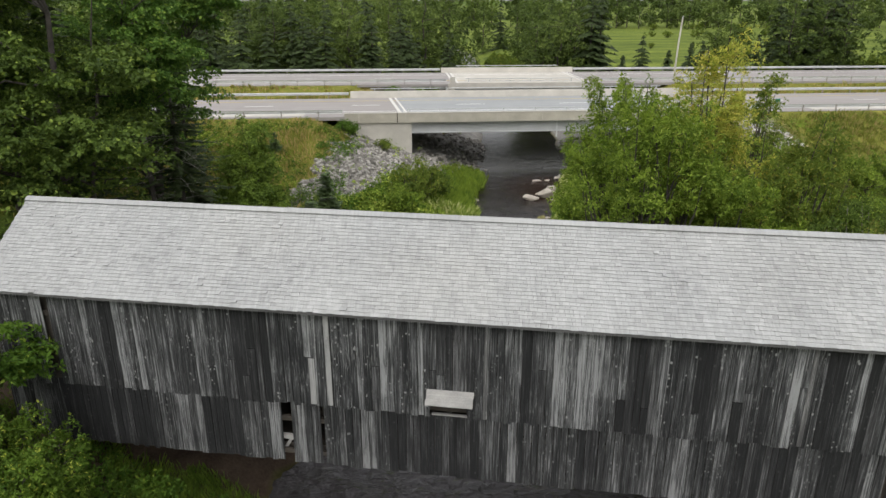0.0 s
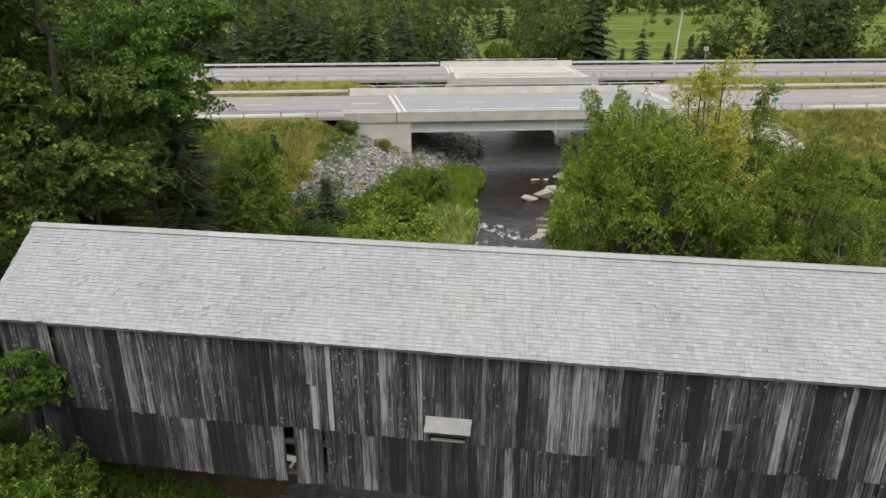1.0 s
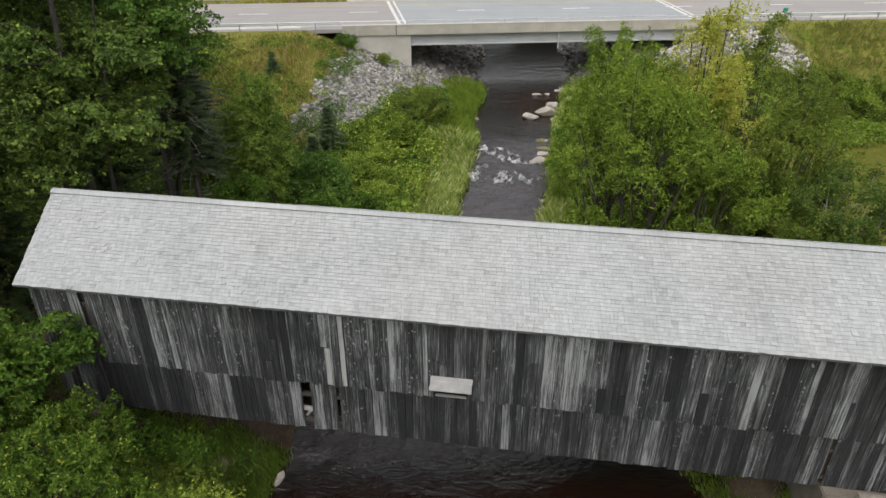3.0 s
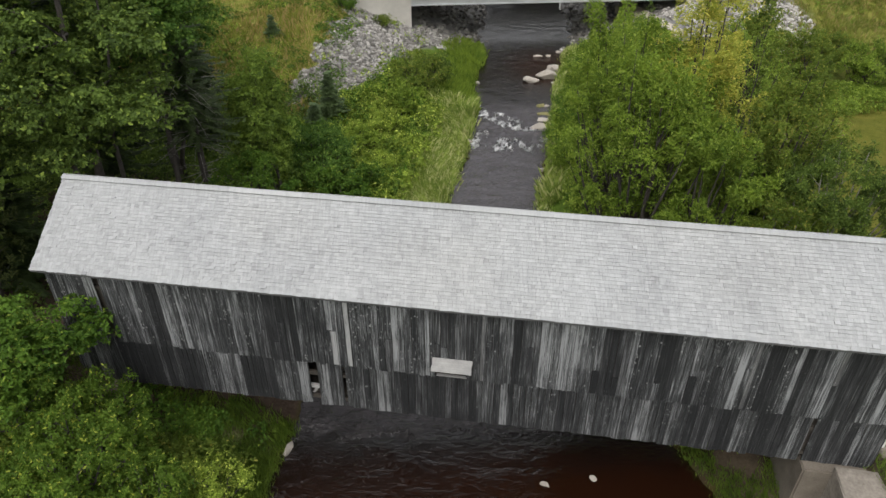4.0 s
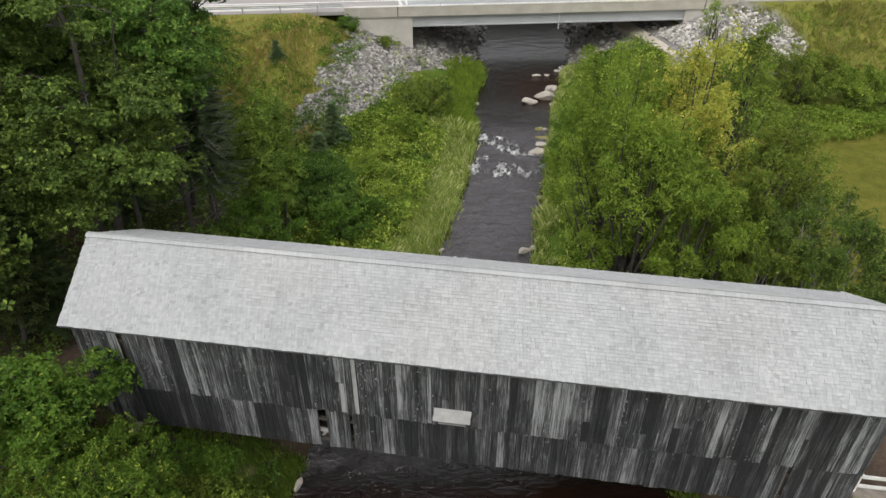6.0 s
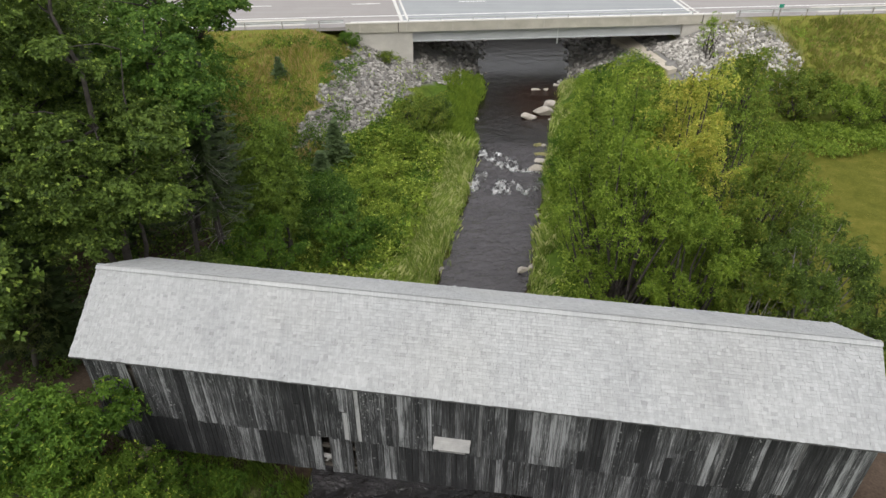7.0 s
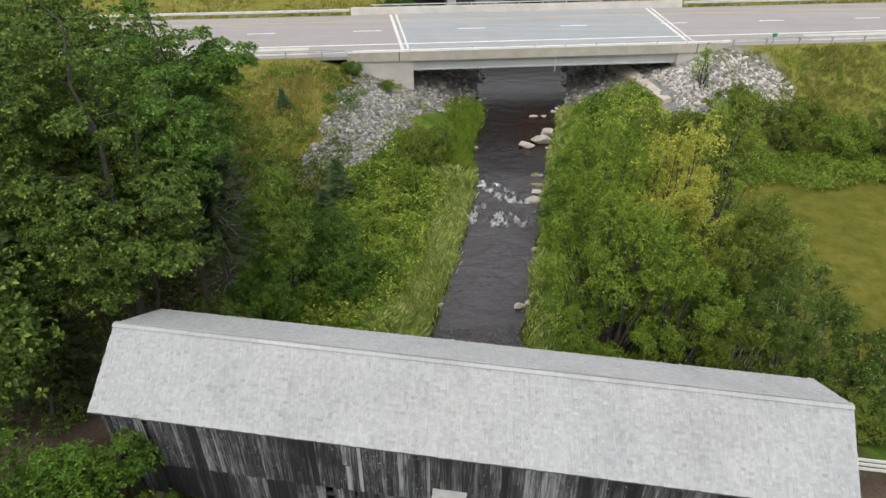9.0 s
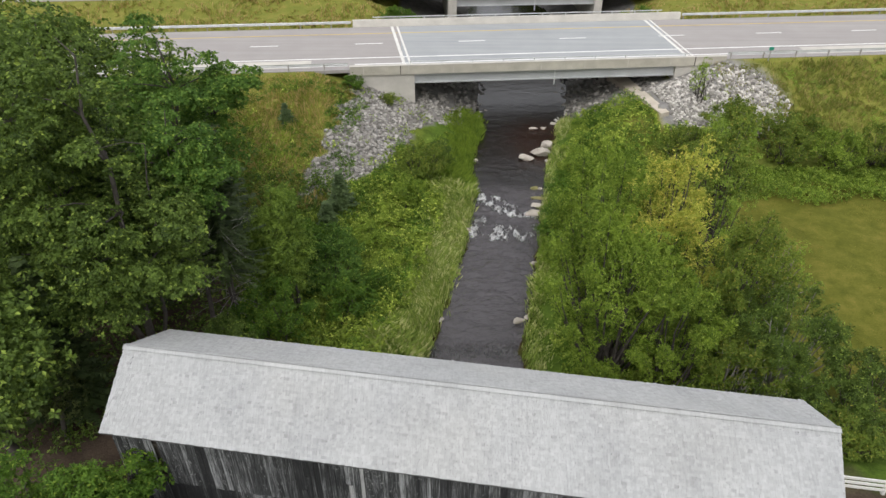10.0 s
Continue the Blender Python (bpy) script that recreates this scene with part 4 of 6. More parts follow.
def crown_points(rng, blobs):
    C, R = [], []
    for x, y, z, rx, ry, rz, n, rad in blobs:
        d = rng.normal(size=(n, 3))
        d /= np.linalg.norm(d, axis=1)[:, None]
        d *= (0.35 + 0.65 * rng.random((n, 1)) ** 0.5) * rng.uniform(0.82, 1.12, (n, 1))
        C.append(np.array([x, y, z]) + d * np.array([rx, ry, rz]))
        R.append(rad * rng.uniform(0.6, 1.4, n))
    return np.concatenate(C), np.concatenate(R)


def limb(rng, p, q, r0, r1, sides=5, bend=0.12):
    p, q = np.asarray(p, float), np.asarray(q, float)
    L = np.linalg.norm(q - p)
    mid = [p + (q - p) * t + rng.normal(size=3) * L * bend * math.sin(math.pi * t) * 0.5 + np.array([0, 0, L * 0.08 * math.sin(math.pi * t)]) for t in (0, 0.3, 0.6, 1)]
    return tube(mid, np.interp((0, 0.3, 0.6, 1), (0, 1), (r0, r1)), sides)


def leaf_tree(label, category, x, y, stems, blobs, leaf, per, size, seed, bark=None, name="tree", limbs=40, flat=0.7, far=False, wide=0.32):
    """stems: (dx, dy, top dx, top dy, top height, radius); blobs are given from the tree's foot."""
    rng = np.random.default_rng(seed)
    z = float(rough_land(x, y)) - 0.15
    top = tagged(new(name), label, category)
    top.location = (x, y, z)
    wood = []
    tips = []
    for dx, dy, tx, ty, th, r in stems:
        pts = [(dx + (tx - dx) * t + rng.normal() * 0.18 * (0 < t < 1), dy + (ty - dy) * t + rng.normal() * 0.18 * (0 < t < 1), th * t) for t in np.linspace(0, 1, 8)]
        wood.append(tube(pts, np.interp(np.linspace(0, 1, 8), (0, 0.08, 1), (r * 1.35, r, r * 0.15)), 8))
        tips += [(np.array(p), r * (1 - 0.8 * i / 7)) for i, p in enumerate(pts) if i >= 2]
    C, R = crown_points(rng, blobs)
    pick = rng.permutation(len(C))[:limbs]
    for i in pick:
        below = [(np.linalg.norm(p - C[i]) + 3 * max(0, p[2] - C[i][2]), p, r) for p, r in tips]
        _, p, r = min(below, key=lambda e: e[0])
        wood.append(limb(rng, p, C[i], min(0.5 * r, 0.09) + 0.015, 0.012))
    link_mesh("trunk", *merge(wood), bark or BARK, top, smooth=True)
    V, F = leaf_cloud(rng, C, R, per, size, flat) if far else bough_leaves(rng, C, R, per, 6, size, flat, wide)
    link_mesh("crown", V, F, leaf, top)
    return top


def conifer_mesh(rng, height, radius, levels, mat_wood, mat_leaf, spray=0.3, bare=0.08, thin=1.0):
    wood = [tube([(0, 0, 0), (0.03, 0.02, height * 0.5), (0, 0, height)], (height * 0.016 + 0.02, height * 0.01 + 0.01, 0.01), 7)]
    V = []
    for k in range(levels):
        t = k / (levels - 1)
        zc = height * (bare + (1 - bare) * min(1, max(0, t + rng.normal() * 0.4 / levels)))
        reach = radius * (1 - t) ** 0.85 * rng.uniform(0.8, 1.15) + 0.08
        n = max(4, int(thin * (5 + 7 * (1 - t))))
        a0 = rng.uniform(0, 6.28)
        for j in range(n):
            a = a0 + 6.283 * j / n + rng.normal() * 0.15
            L = reach * rng.uniform(0.6, 1.2)
            zc += rng.normal() * 0.25 * height / levels
            dirv = np.array([math.cos(a), math.sin(a), 0])
            side = np.array([-math.sin(a), math.cos(a), 0])
            m = max(3, int(L / (spray * 0.55)))
            for i in range(m):
                f = (i + 0.6) / m
                zz = zc - 0.28 * L * f + 0.16 * L * f * f
                c = dirv * L * f + np.array([0, 0, zz])
                w = spray * (1.15 - 0.6 * f) * rng.uniform(0.7, 1.3)
                for sgn in (-1, 1):
                    tip = c + (side * sgn * 0.8 + dirv * 0.75) * w + np.array([0, 0, -0.18 * w + rng.normal() * 0.05])
                    V += [c - dirv * w * 0.15, c + (dirv * 0.15 + side * sgn * 0.55) * w - np.array([0, 0, 0.16 * w]), tip, c + dirv * w * 0.75]
            if j % 3 == 0 and L > 0.6:
                wood.append(tube([(0, 0, zc), tuple(dirv * L * 0.8 + np.array([0, 0, zc - 0.14 * L]))], (0.02, 0.008), 4))
    V = np.array(V)
    return merge(wood), (V, np.arange(len(V)).reshape(-1, 4))


def conifer(label, x, y, height, radius, levels, leaf, seed, spray=0.3, bare=0.06, name="spruce_tree", z=None, thin=1.0, dead=0):
    rng = np.random.default_rng(seed)
    top = tagged(new(name), label, "conifer tree")
    top.location = (x, y, float(rough_land(x, y)) - 0.1 if z is None else z)
    w, l = conifer_mesh(rng, height, radius, levels, BARK, leaf, spray, bare, thin)
    link_mesh("trunk", *w, BARK, top, smooth=True)
    link_mesh("crown", *l, leaf, top)
    if dead:
        twigs = []
        for k in range(dead):
            h, a, L = height * rng.uniform(0.12, 0.62), rng.uniform(0, 6.283), radius * rng.uniform(0.6, 1.15)
            d = np.array([math.cos(a), math.sin(a), 0])
            twigs.append(tube([(0, 0, h), d * L * 0.5 + (0, 0, h + 0.02), d * L + (0, 0, h - 0.25)], (0.022, 0.013, 0.004), 4))
            for f in (0.45, 0.6, 0.75, 0.9):
                q = d * L * f + np.array([0, 0, h - 0.08])
                e = q + d * 0.25 + rng.normal(size=3) * 0.3
                twigs.append(tube([q, e], (0.008, 0.003), 4))
        link_mesh("dead_branch", *merge(twigs), PALE_BARK, top, "bare grey dead branches")
    return top


def plant_at(src, x, y, turn, scale, group=""):
    m = pose(x, y, float(rough_land(x, y)) - 0.1, 0, 0, turn)
    src_scale = src.scale.copy()
    ob = copy_thing(src, m)
    ob.scale = tuple(s * scale for s in src_scale)
    return tagged(ob, group=group)


def bush(label, x, y, rx, ry, rz, leaf, seed, n=60, per=60, size=0.16, rad=0.5, name="bush"):
    stems = [(0, 0, 0.4 * rx * math.cos(k * 2.1), 0.4 * ry * math.sin(k * 2.1), rz * 1.4, 0.04) for k in range(4)]
    return leaf_tree(label, "bush", x, y, stems, [(0, 0, rz * 0.95, rx, ry, rz, n, rad)], leaf, per, size, seed, name=name, limbs=16)


def grass_patch(name, label, rng, xs, ys, n, height, width, mat, keep, lean=0.35):
    m = n // 14
    x, y = rng.uniform(*xs, m * 4), rng.uniform(*ys, m * 4)
    ok = keep(x, y)
    x, y = np.repeat(x[ok][:m], 14), np.repeat(y[ok][:m], 14)
    x, y = x + rng.normal(size=len(x)) * 0.2, y + rng.normal(size=len(x)) * 0.2
    z = rough_land(x, y) - 0.05
    h = height * rng.uniform(0.45, 1.25, len(x)) * (0.8 + 0.3 * np.sin(x * 0.37 + 1.9 * np.sin(y * 0.23)))
    a = np.repeat(rng.uniform(0, 6.283, len(x) // 14), 14) + rng.normal(size=len(x)) * 0.75
    h *= np.repeat(rng.uniform(0.6, 1.25, len(x) // 14), 14)
    bend = 0.8 * np.sin(0.35 * x + 0.2 * y)
    lx, ly = np.cos(a) * lean * h + 0.22 * h * np.cos(bend * 3), np.sin(a) * lean * h + 0.22 * h * np.sin(bend * 3)
    w = width * rng.uniform(0.6, 1.4, len(x))
    b = a + 1.57 + rng.normal(size=len(x)) * 0.4
    ux, uy = np.cos(b) * w, np.sin(b) * w
    V = np.stack([np.stack([x - ux, y - uy, z], -1), np.stack([x + ux, y + uy, z], -1),
                  np.stack([x + ux * 0.6 + lx * 0.35, y + uy * 0.6 + ly * 0.35, z + h * 0.62], -1),
                  np.stack([x + lx, y + ly, z + h * 0.95], -1)], 1).reshape(-1, 3)
    return tagged(link_mesh(name, V, np.arange(len(V)).reshape(-1, 4), mat), label, "grass", kind="stuff")


def herb_patch(name, label, rng, xs, ys, n, size, height, mat, keep, per=9):
    x, y = rng.uniform(*xs, n * 3), rng.uniform(*ys, n * 3)
    ok = keep(x, y)
    x, y = x[ok][:n], y[ok][:n]
    h = height * rng.uniform(0.3, 1.2, len(x)) * np.array([0.9 + 1.1 * noise.noise((i * 0.33, j * 0.33, 1.0)) for i, j in zip(x, y)]).clip(0.25, 2)
    C = np.stack([x, y, rough_land(x, y) + h * 0.7], -1)
    V, F = bough_leaves(rng, C, 0.16 + 0.3 * h, max(2, per // 4), 4, size * 1.1, 1.2, 0.3, 0.1, 0.2, None, 0.9)
    return tagged(link_mesh(name, V, F, mat), label, "plants", kind="stuff")


def feathery(label, x, y, height, spread, n, leaf, seed, size=0.2, twigs=13, per=36, bark=None, name="tree", category="tree", start=0.3, sway=0.5, tuft=1.0, lift=None, flat=1.25, wide=0.24, fan=0.8, rise=0.45, plume=False):
    """A many-stemmed plant whose stems rise and lean outward, each ending in leafy plumes."""
    rng = np.random.default_rng(seed)
    top = tagged(new(name), label, category)
    top.location = (x, y, float(rough_land(x, y)) - 0.15 if lift is None else lift)
    wood, C, R, A = [], [], [], []
    for i in range(n):
        a, l = rng.uniform(0, 6.283), rng.uniform(0.05, 1) ** 0.6
        h = height * (1 - 0.42 * l ** 2) * rng.uniform(0.78, 1.08)
        tip = np.array([math.cos(a) * spread * l, math.sin(a) * spread * l, h])
        foot = rng.normal(size=3) * np.array([0.35, 0.35, 0])
        pts = []
        for t in np.linspace(0, 1, 6):
            f = t ** 0.8
            pts.append(foot * (1 - t) + np.array([tip[0] * f, tip[1] * f, tip[2] * t]) + rng.normal(size=3) * 0.1 * (t > 0))
        r0 = 0.03 + 0.008 * height
        wood.append(tube(pts, np.linspace(r0, 0.012, 6), 5))
        pts = np.array(pts)
        boughs = 1 + (2 if plume else twigs // 4)
        for k in range(boughs):
            t = 1.0 if k == 0 else start + (1 - start) * rng.random() ** 0.7
            q = np.array([np.interp(t, np.linspace(0, 1, 6), pts[:, c]) for c in range(3)])
            rad = tuft * (0.24 + 0.042 * height) * rng.uniform(0.6, 1.3) * (0.8 if k == 0 else 1.0)
            out = unit(rng.normal(size=(1, 3)) * sway + np.array([[math.cos(a) * l * 0.7, math.sin(a) * l * 0.7, 0.5]]))[0]
            c = q + out * rad * (0.2 if k == 0 else rng.uniform(0.6, 1.5))
            if k == 0 and plume:
                c = c * np.array([0.93, 0.93, 0.9])
            wood.append(tube([q - (0, 0, 0.2 * rad), c], (0.02, 0.006), 4))
            C.append(c)
            R.append(rad)
            A.append((math.cos(a) * l * 0.5, math.sin(a) * l * 0.5))
    link_mesh("trunk", *merge(wood), bark or BARK, top, smooth=True)
    if plume:
        # a long plume at each stem's end, shorter sprays below it
        tall, low = slice(0, None, 3), [i for i in range(len(C)) if i % 3]
        leaves = merge_quads(bough_leaves(rng, C[tall], R[tall], per, 5, size, 2.4, wide, 0.35, 0.1, A[tall], fan, rise),
                             bough_leaves(rng, [C[i] for i in low], [R[i] for i in low], per // 2, 5, size, 1.0, wide, 0.3, 0.25, [A[i] for i in low], 0.7, 0.6))
    else:
        leaves = bough_leaves(rng, C, R, max(4, int(per * 0.5)), 5, size, flat, wide, 0.25, 0.15, A, fan, rise)
    link_mesh("crown", *leaves, leaf, top)
    return top


def merge_quads(first, second):
    return np.concatenate([first[0], second[0]]), np.concatenate([first[1], second[1] + len(first[0])])


# ---- the place ----
ground()
water()
covered_bridge()
abutment("bridge_abutment", -14.6, 24.4, -8.8, 2.6, 7.4, -0.5, 3.62)
abutment("bridge_abutment", 15.0, 19.8, -8.8, 2.4, 6.9, -0.5, 3.58)
for far in (False, True):
    highway(far)
    highway_bridge(far)
guardrail(-90, -11.2, -8.0, False, 1)
guardrail(31.2, 130, -8.0, False, 1)
guardrail(-90, -11.2, 6.4, False, -1)
guardrail(31.2, 130, 6.4, False, -1)
guardrail(-90, 0.0, -8.0, True, 1)
guardrail(22.4, 150, -8.0, True, 1)
guardrail(-90, 0.0, 8.0, True, -1)
guardrail(22.4, 150, 8.0, True, -1)


rng = np.random.default_rng(11)
# rubble slopes beside the near highway bridge
def riprap(name, label, where, n, seed, lo, hi, parts=0, mat=RIPRAP):
    r = np.random.default_rng(seed)
    top = tagged(new(name), label, "rubble")
    shapes = []
    for k in range(10):
        bm = stone_bm(r, 1.0, 0.7, 1)
        me = bpy.data.meshes.new("stone")
        bm.to_mesh(me)
        bm.free()
        me.materials.append(mat)
        shapes.append(me)
    cloud_v, cloud_f, count = [], [], 0
    for i in range(n):
        x, y = where(r)
        s = float(r.uniform(lo, hi) * (1.5 if r.random() < 0.12 else 1))
        m = pose(x, y, float(rough_land(x, y)) + 0.12 * s, *r.uniform(-40, 40, 2).tolist(), float(r.uniform(0, 360))) @ Matrix.Scale(s, 4)
        me = shapes[int(r.integers(10))]
        if i < parts:
            ob = new("stone", me)
            ob.parent = top
            ob.matrix_local = m
        else:
            v = np.array([tuple(m @ p.co) for p in me.vertices])
            f = np.array([tuple(p.vertices) for p in me.polygons])
            cloud_v.append(v)
            cloud_f.append(f + count)
            count += len(v)
    if cloud_v:
        tagged(link_mesh("rubble", np.concatenate(cloud_v), np.concatenate(cloud_f), mat, top), kind="stuff")
    return top


def left_rubble(r):
    while True:
        x, y = r.uniform(-15, 3), r.uniform(53, 75)
        d = np.interp(y, YS, XL) - x
        if stony(x, y) and d > 2.2 and (y < 73 or x > -3) or (y > 70 and -3 < x < 2 and d > 1.5):
            return x, y


def right_rubble(r):
    while True:
        x, y = r.uniform(15, 38), r.uniform(62, 80)
        if x > 22.3 + (80 - y) * 0.13 and np.hypot((x - 28) / 8.5, (y - 70.6 + 0.12 * (x - 28)) / 5.2) < r.uniform(0.82, 1.08) and not (24.5 < x < 31 and y > 75):
            return x, y


def under_rubble(r):
    while True:
        x, y = r.uniform(-3, 24), r.uniform(74, 92)
        d = max(np.interp(y, YS, XL) - x, x - np.interp(y, YS, XR))
        if d > -0.2:
            return x, y


riprap("stone_slope", "slope of loose grey quarry stones beside the highway bridge", left_rubble, 4200, 3, 0.16, 0.42, 300)
riprap("stone_slope", "heap of pale quarry stones below the highway bridge", right_rubble, 3000, 4, 0.18, 0.5, 250, PALE_RIPRAP)
riprap("stone_slope", "grey stones on the banks under the highway bridge", under_rubble, 1100, 6, 0.25, 0.65, 200)
# concrete walkway under the highway bridge
pts = [(20.0, 82.0), (21.4, 82.0), (23.5, 67.6), (22.6, 67.3)]
V = np.array([(x, y, float(land(x, y)) + dz) for dz in (-0.3, 0.5) for x, y in pts])
tagged(link_mesh("footpath", V, BOX_F, PATH_CONCRETE), "narrow tan concrete path running under the highway bridge", "path", kind="structure")


def boulder(x, y, z, sx, sy, sz, seed, mat, label):
    r = np.random.default_rng(seed)
    bm = bmesh.new()
    for k in range(15):
        d = r.normal(size=3)
        d /= np.linalg.norm(d)
        d *= 0.5 * r.uniform(0.82, 1.08)
        bm.verts.new((d[0], d[1], d[2] * 0.85))
    hull = bmesh.ops.convex_hull(bm, input=bm.verts)
    bmesh.ops.delete(bm, geom=list({e for e in hull["geom_interior"] + hull["geom_unused"] if isinstance(e, bmesh.types.BMVert)}), context="VERTS")
    bmesh.ops.bevel(bm, geom=bm.edges[:], offset=0.025, segments=2, affect="EDGES")
    ob = part("boulder", bm, mat, None)
    ob.matrix_world = pose(x, y, z, 0, 0, float(r.uniform(-30, 30))) @ Matrix.Diagonal((sx, sy, sz, 1))
    return tagged(ob, label, "rock", "stream rocks")


boulder(10.2, 65.9, 0.35, 2.5, 1.7, 1.5, 1, BOULDER, "large tan boulder at the edge of the stream")
boulder(8.5, 64.9, 0.2, 2.0, 1.3, 1.1, 2, BOULDER, "tan boulder in the stream")
boulder(11.1, 67.6, 0.35, 1.7, 1.3, 1.3, 13, BOULDER, "tan boulder at the edge of the stream")
boulder(11.3, 65.9, 0.2, 0.9, 0.7, 0.7, 14, BOULDER, "small tan boulder beside a larger one")
boulder(8.2, 54.2, 0.2, 1.9, 1.3, 0.9, 3, BOULDER, "flat tan rock beside the riffle")
boulder(8.7, 55.6, 0.15, 1.6, 0.8, 0.7, 15, BOULDER, "flat tan rock beside the riffle")
boulder(9.0, 57.0, 0.15, 1.7, 0.8, 0.6, 4, MOSSY, "yellow-green mossy rock by the water")
boulder(8.8, 58.8, 0.15, 1.1, 0.7, 0.6, 5, MOSSY, "small mossy rock by the water")
boulder(9.3, 58.7, 0.15, 0.5, 0.5, 0.5, 16, BOULDER, "small pale stone beside a mossy rock")
boulder(10.1, 72.2, 0.1, 1.6, 0.6, 0.4, 6, BOULDER, "low tan rock in the stream")
boulder(11.2, 72.2, 0.12, 0.9, 0.6, 0.5, 7, BOULDER, "small tan rock in the stream")
boulder(12.5, 73.4, 0.2, 0.9, 0.7, 0.7, 17, BOULDER, "tan rock at the edge of the stream")
boulder(13.2, 72.3, 0.25, 1.1, 0.8, 0.8, 18, BOULDER, "tan rock at the edge of the stream")
boulder(3.9, 63.3, 0.02, 0.7, 0.3, 0.25, 19, BOULDER, "small pale stone breaking the water")
boulder(-0.9, 39.1, 0.25, 0.9, 0.8, 0.7, 8, BOULDER, "pale rock at the grassy water's edge")
boulder(5.5, 39.3, 0.25, 1.3, 0.7, 0.6, 9, BOULDER, "pale flat rock at the water's edge")
boulder(-7.0, 20.4, 0.15, 0.4, 0.9, 0.5, 10, BOULDER, "pale stone at the water's edge")
boulder(4.2, 18.6, 0.02, 0.5, 0.35, 0.25, 11, BOULDER, "small pale stone in shallow water")
boulder(6.3, 18.9, 0.0, 0.5, 0.4, 0.22, 12, BOULDER, "small reddish stone in shallow water")
for k in range(26):
    s = rng.random() < 0.5
    y = float(rng.uniform(37, 78))
    x = float(np.interp(y, YS, XL if s else XR)) + float(rng.normal() * 0.25)
    q = float(rng.uniform(0.25, 0.6))
    boulder(x, y, 0.08, q * 1.3, q, q * 0.8, 100 + k, BOULDER if rng.random() < 0.7 else MOSSY, "small stone at the water's edge")

# ---- roadside objects ----
def utility_pole(x, y):
    z = float(rough_land(x, y))
    top = tagged(new("utility_pole"), "pale slightly leaning wooden utility pole behind the highway", "utility pole")
    top.location = (x, y, z)
    link_mesh("shaft", *tube([(0.2, 0, -0.5), (0.36, 0, 5), (0.6, 0, 15.6 - z)], (0.16, 0.14, 0.11), 8), CONCRETE, top)
    link_mesh("cap", *tube([(0.59, 0, 15.5 - z), (0.61, 0, 15.9 - z)], (0.05, 0.03), 6), ZINC, top)
    return top


def wire(x0, y0, z0, x1, y1, z1):
    pts = [(x0 + (x1 - x0) * t, y0 + (y1 - y0) * t, z0 + (z1 - z0) * t - 2.4 * math.sin(math.pi * t)) for t in np.linspace(0, 1, 17)]
    return tagged(link_mesh("overhead_wire", *tube(pts, [0.025] * 17, 4), TIMBER), "thin dark overhead wire", "wire")


utility_pole(38.8, 119.5)
wire(39.4, 119.5, 15.3, -80, 111, 16.2)
wire(39.4, 119.5, 15.3, 150, 128, 15.6)


def road_sign(x, y, z, w, h, legs, mat, label):
    top = tagged(new("road_sign"), label, "sign")
    top.location = (x, y, z)
    link_mesh("panel", box_v(-w / 2, w / 2, -0.02, 0.02, legs, legs + h), BOX_F, mat, top)
    for dx in (-w * 0.3, w * 0.3) if w > 1 else (0,):
        link_mesh("post", box_v(dx - 0.05, dx + 0.05, 0.021, 0.11, -0.5, legs + h * 0.9), BOX_F, POST, top)
    return top


road_sign(44.2, 119.8, 6.6, 0.8, 0.7, 2.6, POST, "grey back of a road sign on two posts")
road_sign(36.2, 75.6, 6.4, 0.5, 0.36, 1.6, GREEN_SIGN, "small green marker sign on a post")


def fence(x0, y0, x1, y1, z, n, heights):
    top = tagged(new("rail_fence"), "white painted wooden rail fence at the bridge approach", "fence")
    for k in range(n):
        t = k / (n - 1)
        x, y = x0 + (x1 - x0) * t, y0 + (y1 - y0) * t
        part("post", box_bm(x - 0.08, x + 0.08, y - 0.08, y + 0.08, z - 0.6, z + 1.12, 0.012), WHITE_PAINT, top)
    for h in heights:
        link_mesh("rail", beam_v((x0, y0 - 0.1, z + h), (x1, y1 - 0.1, z + h), 0.05, 0.17), BOX_F, WHITE_PAINT, top)
    return top


fence(16.9, 22.6, 27.5, 21.0, 4.15, 5, (0.35, 0.68, 1.0))
fence(16.3, 17.2, 26.9, 15.6, 4.15, 5, (0.45, 1.0))


def concrete_block(x, y, z, sx, sy, sz, yaw, seed, mat):
    r = np.random.default_rng(seed)
    bm = box_bm(-sx / 2, sx / 2, -sy / 2, sy / 2, -sz / 2, sz / 2, 0.05)
    for v in bm.verts:
        v.co += Vector(r.normal(size=3).tolist()) * 0.025
    ob = part("concrete_block", bm, mat)
    ob.matrix_world = pose(x, y, z, 0, 0, yaw)
    return tagged(ob, "rough tan concrete block of the bridge's wing wall", "concrete block", "wing wall blocks")


for k, (x, y, z, sx, sy, sz) in enumerate(((15.4, 15.6, 1.85, 2.4, 1.5, 3.9), (17.6, 15.5, 1.9, 1.9, 1.6, 4.1), (16.9, 16.95, 3.6, 1.5, 0.8, 1.1), (18.7, 16.6, 3.55, 1.7, 0.8, 1.2))):
    concrete_block(x, y, z, sx, sy, sz, -8.8, 700 + k, WING)

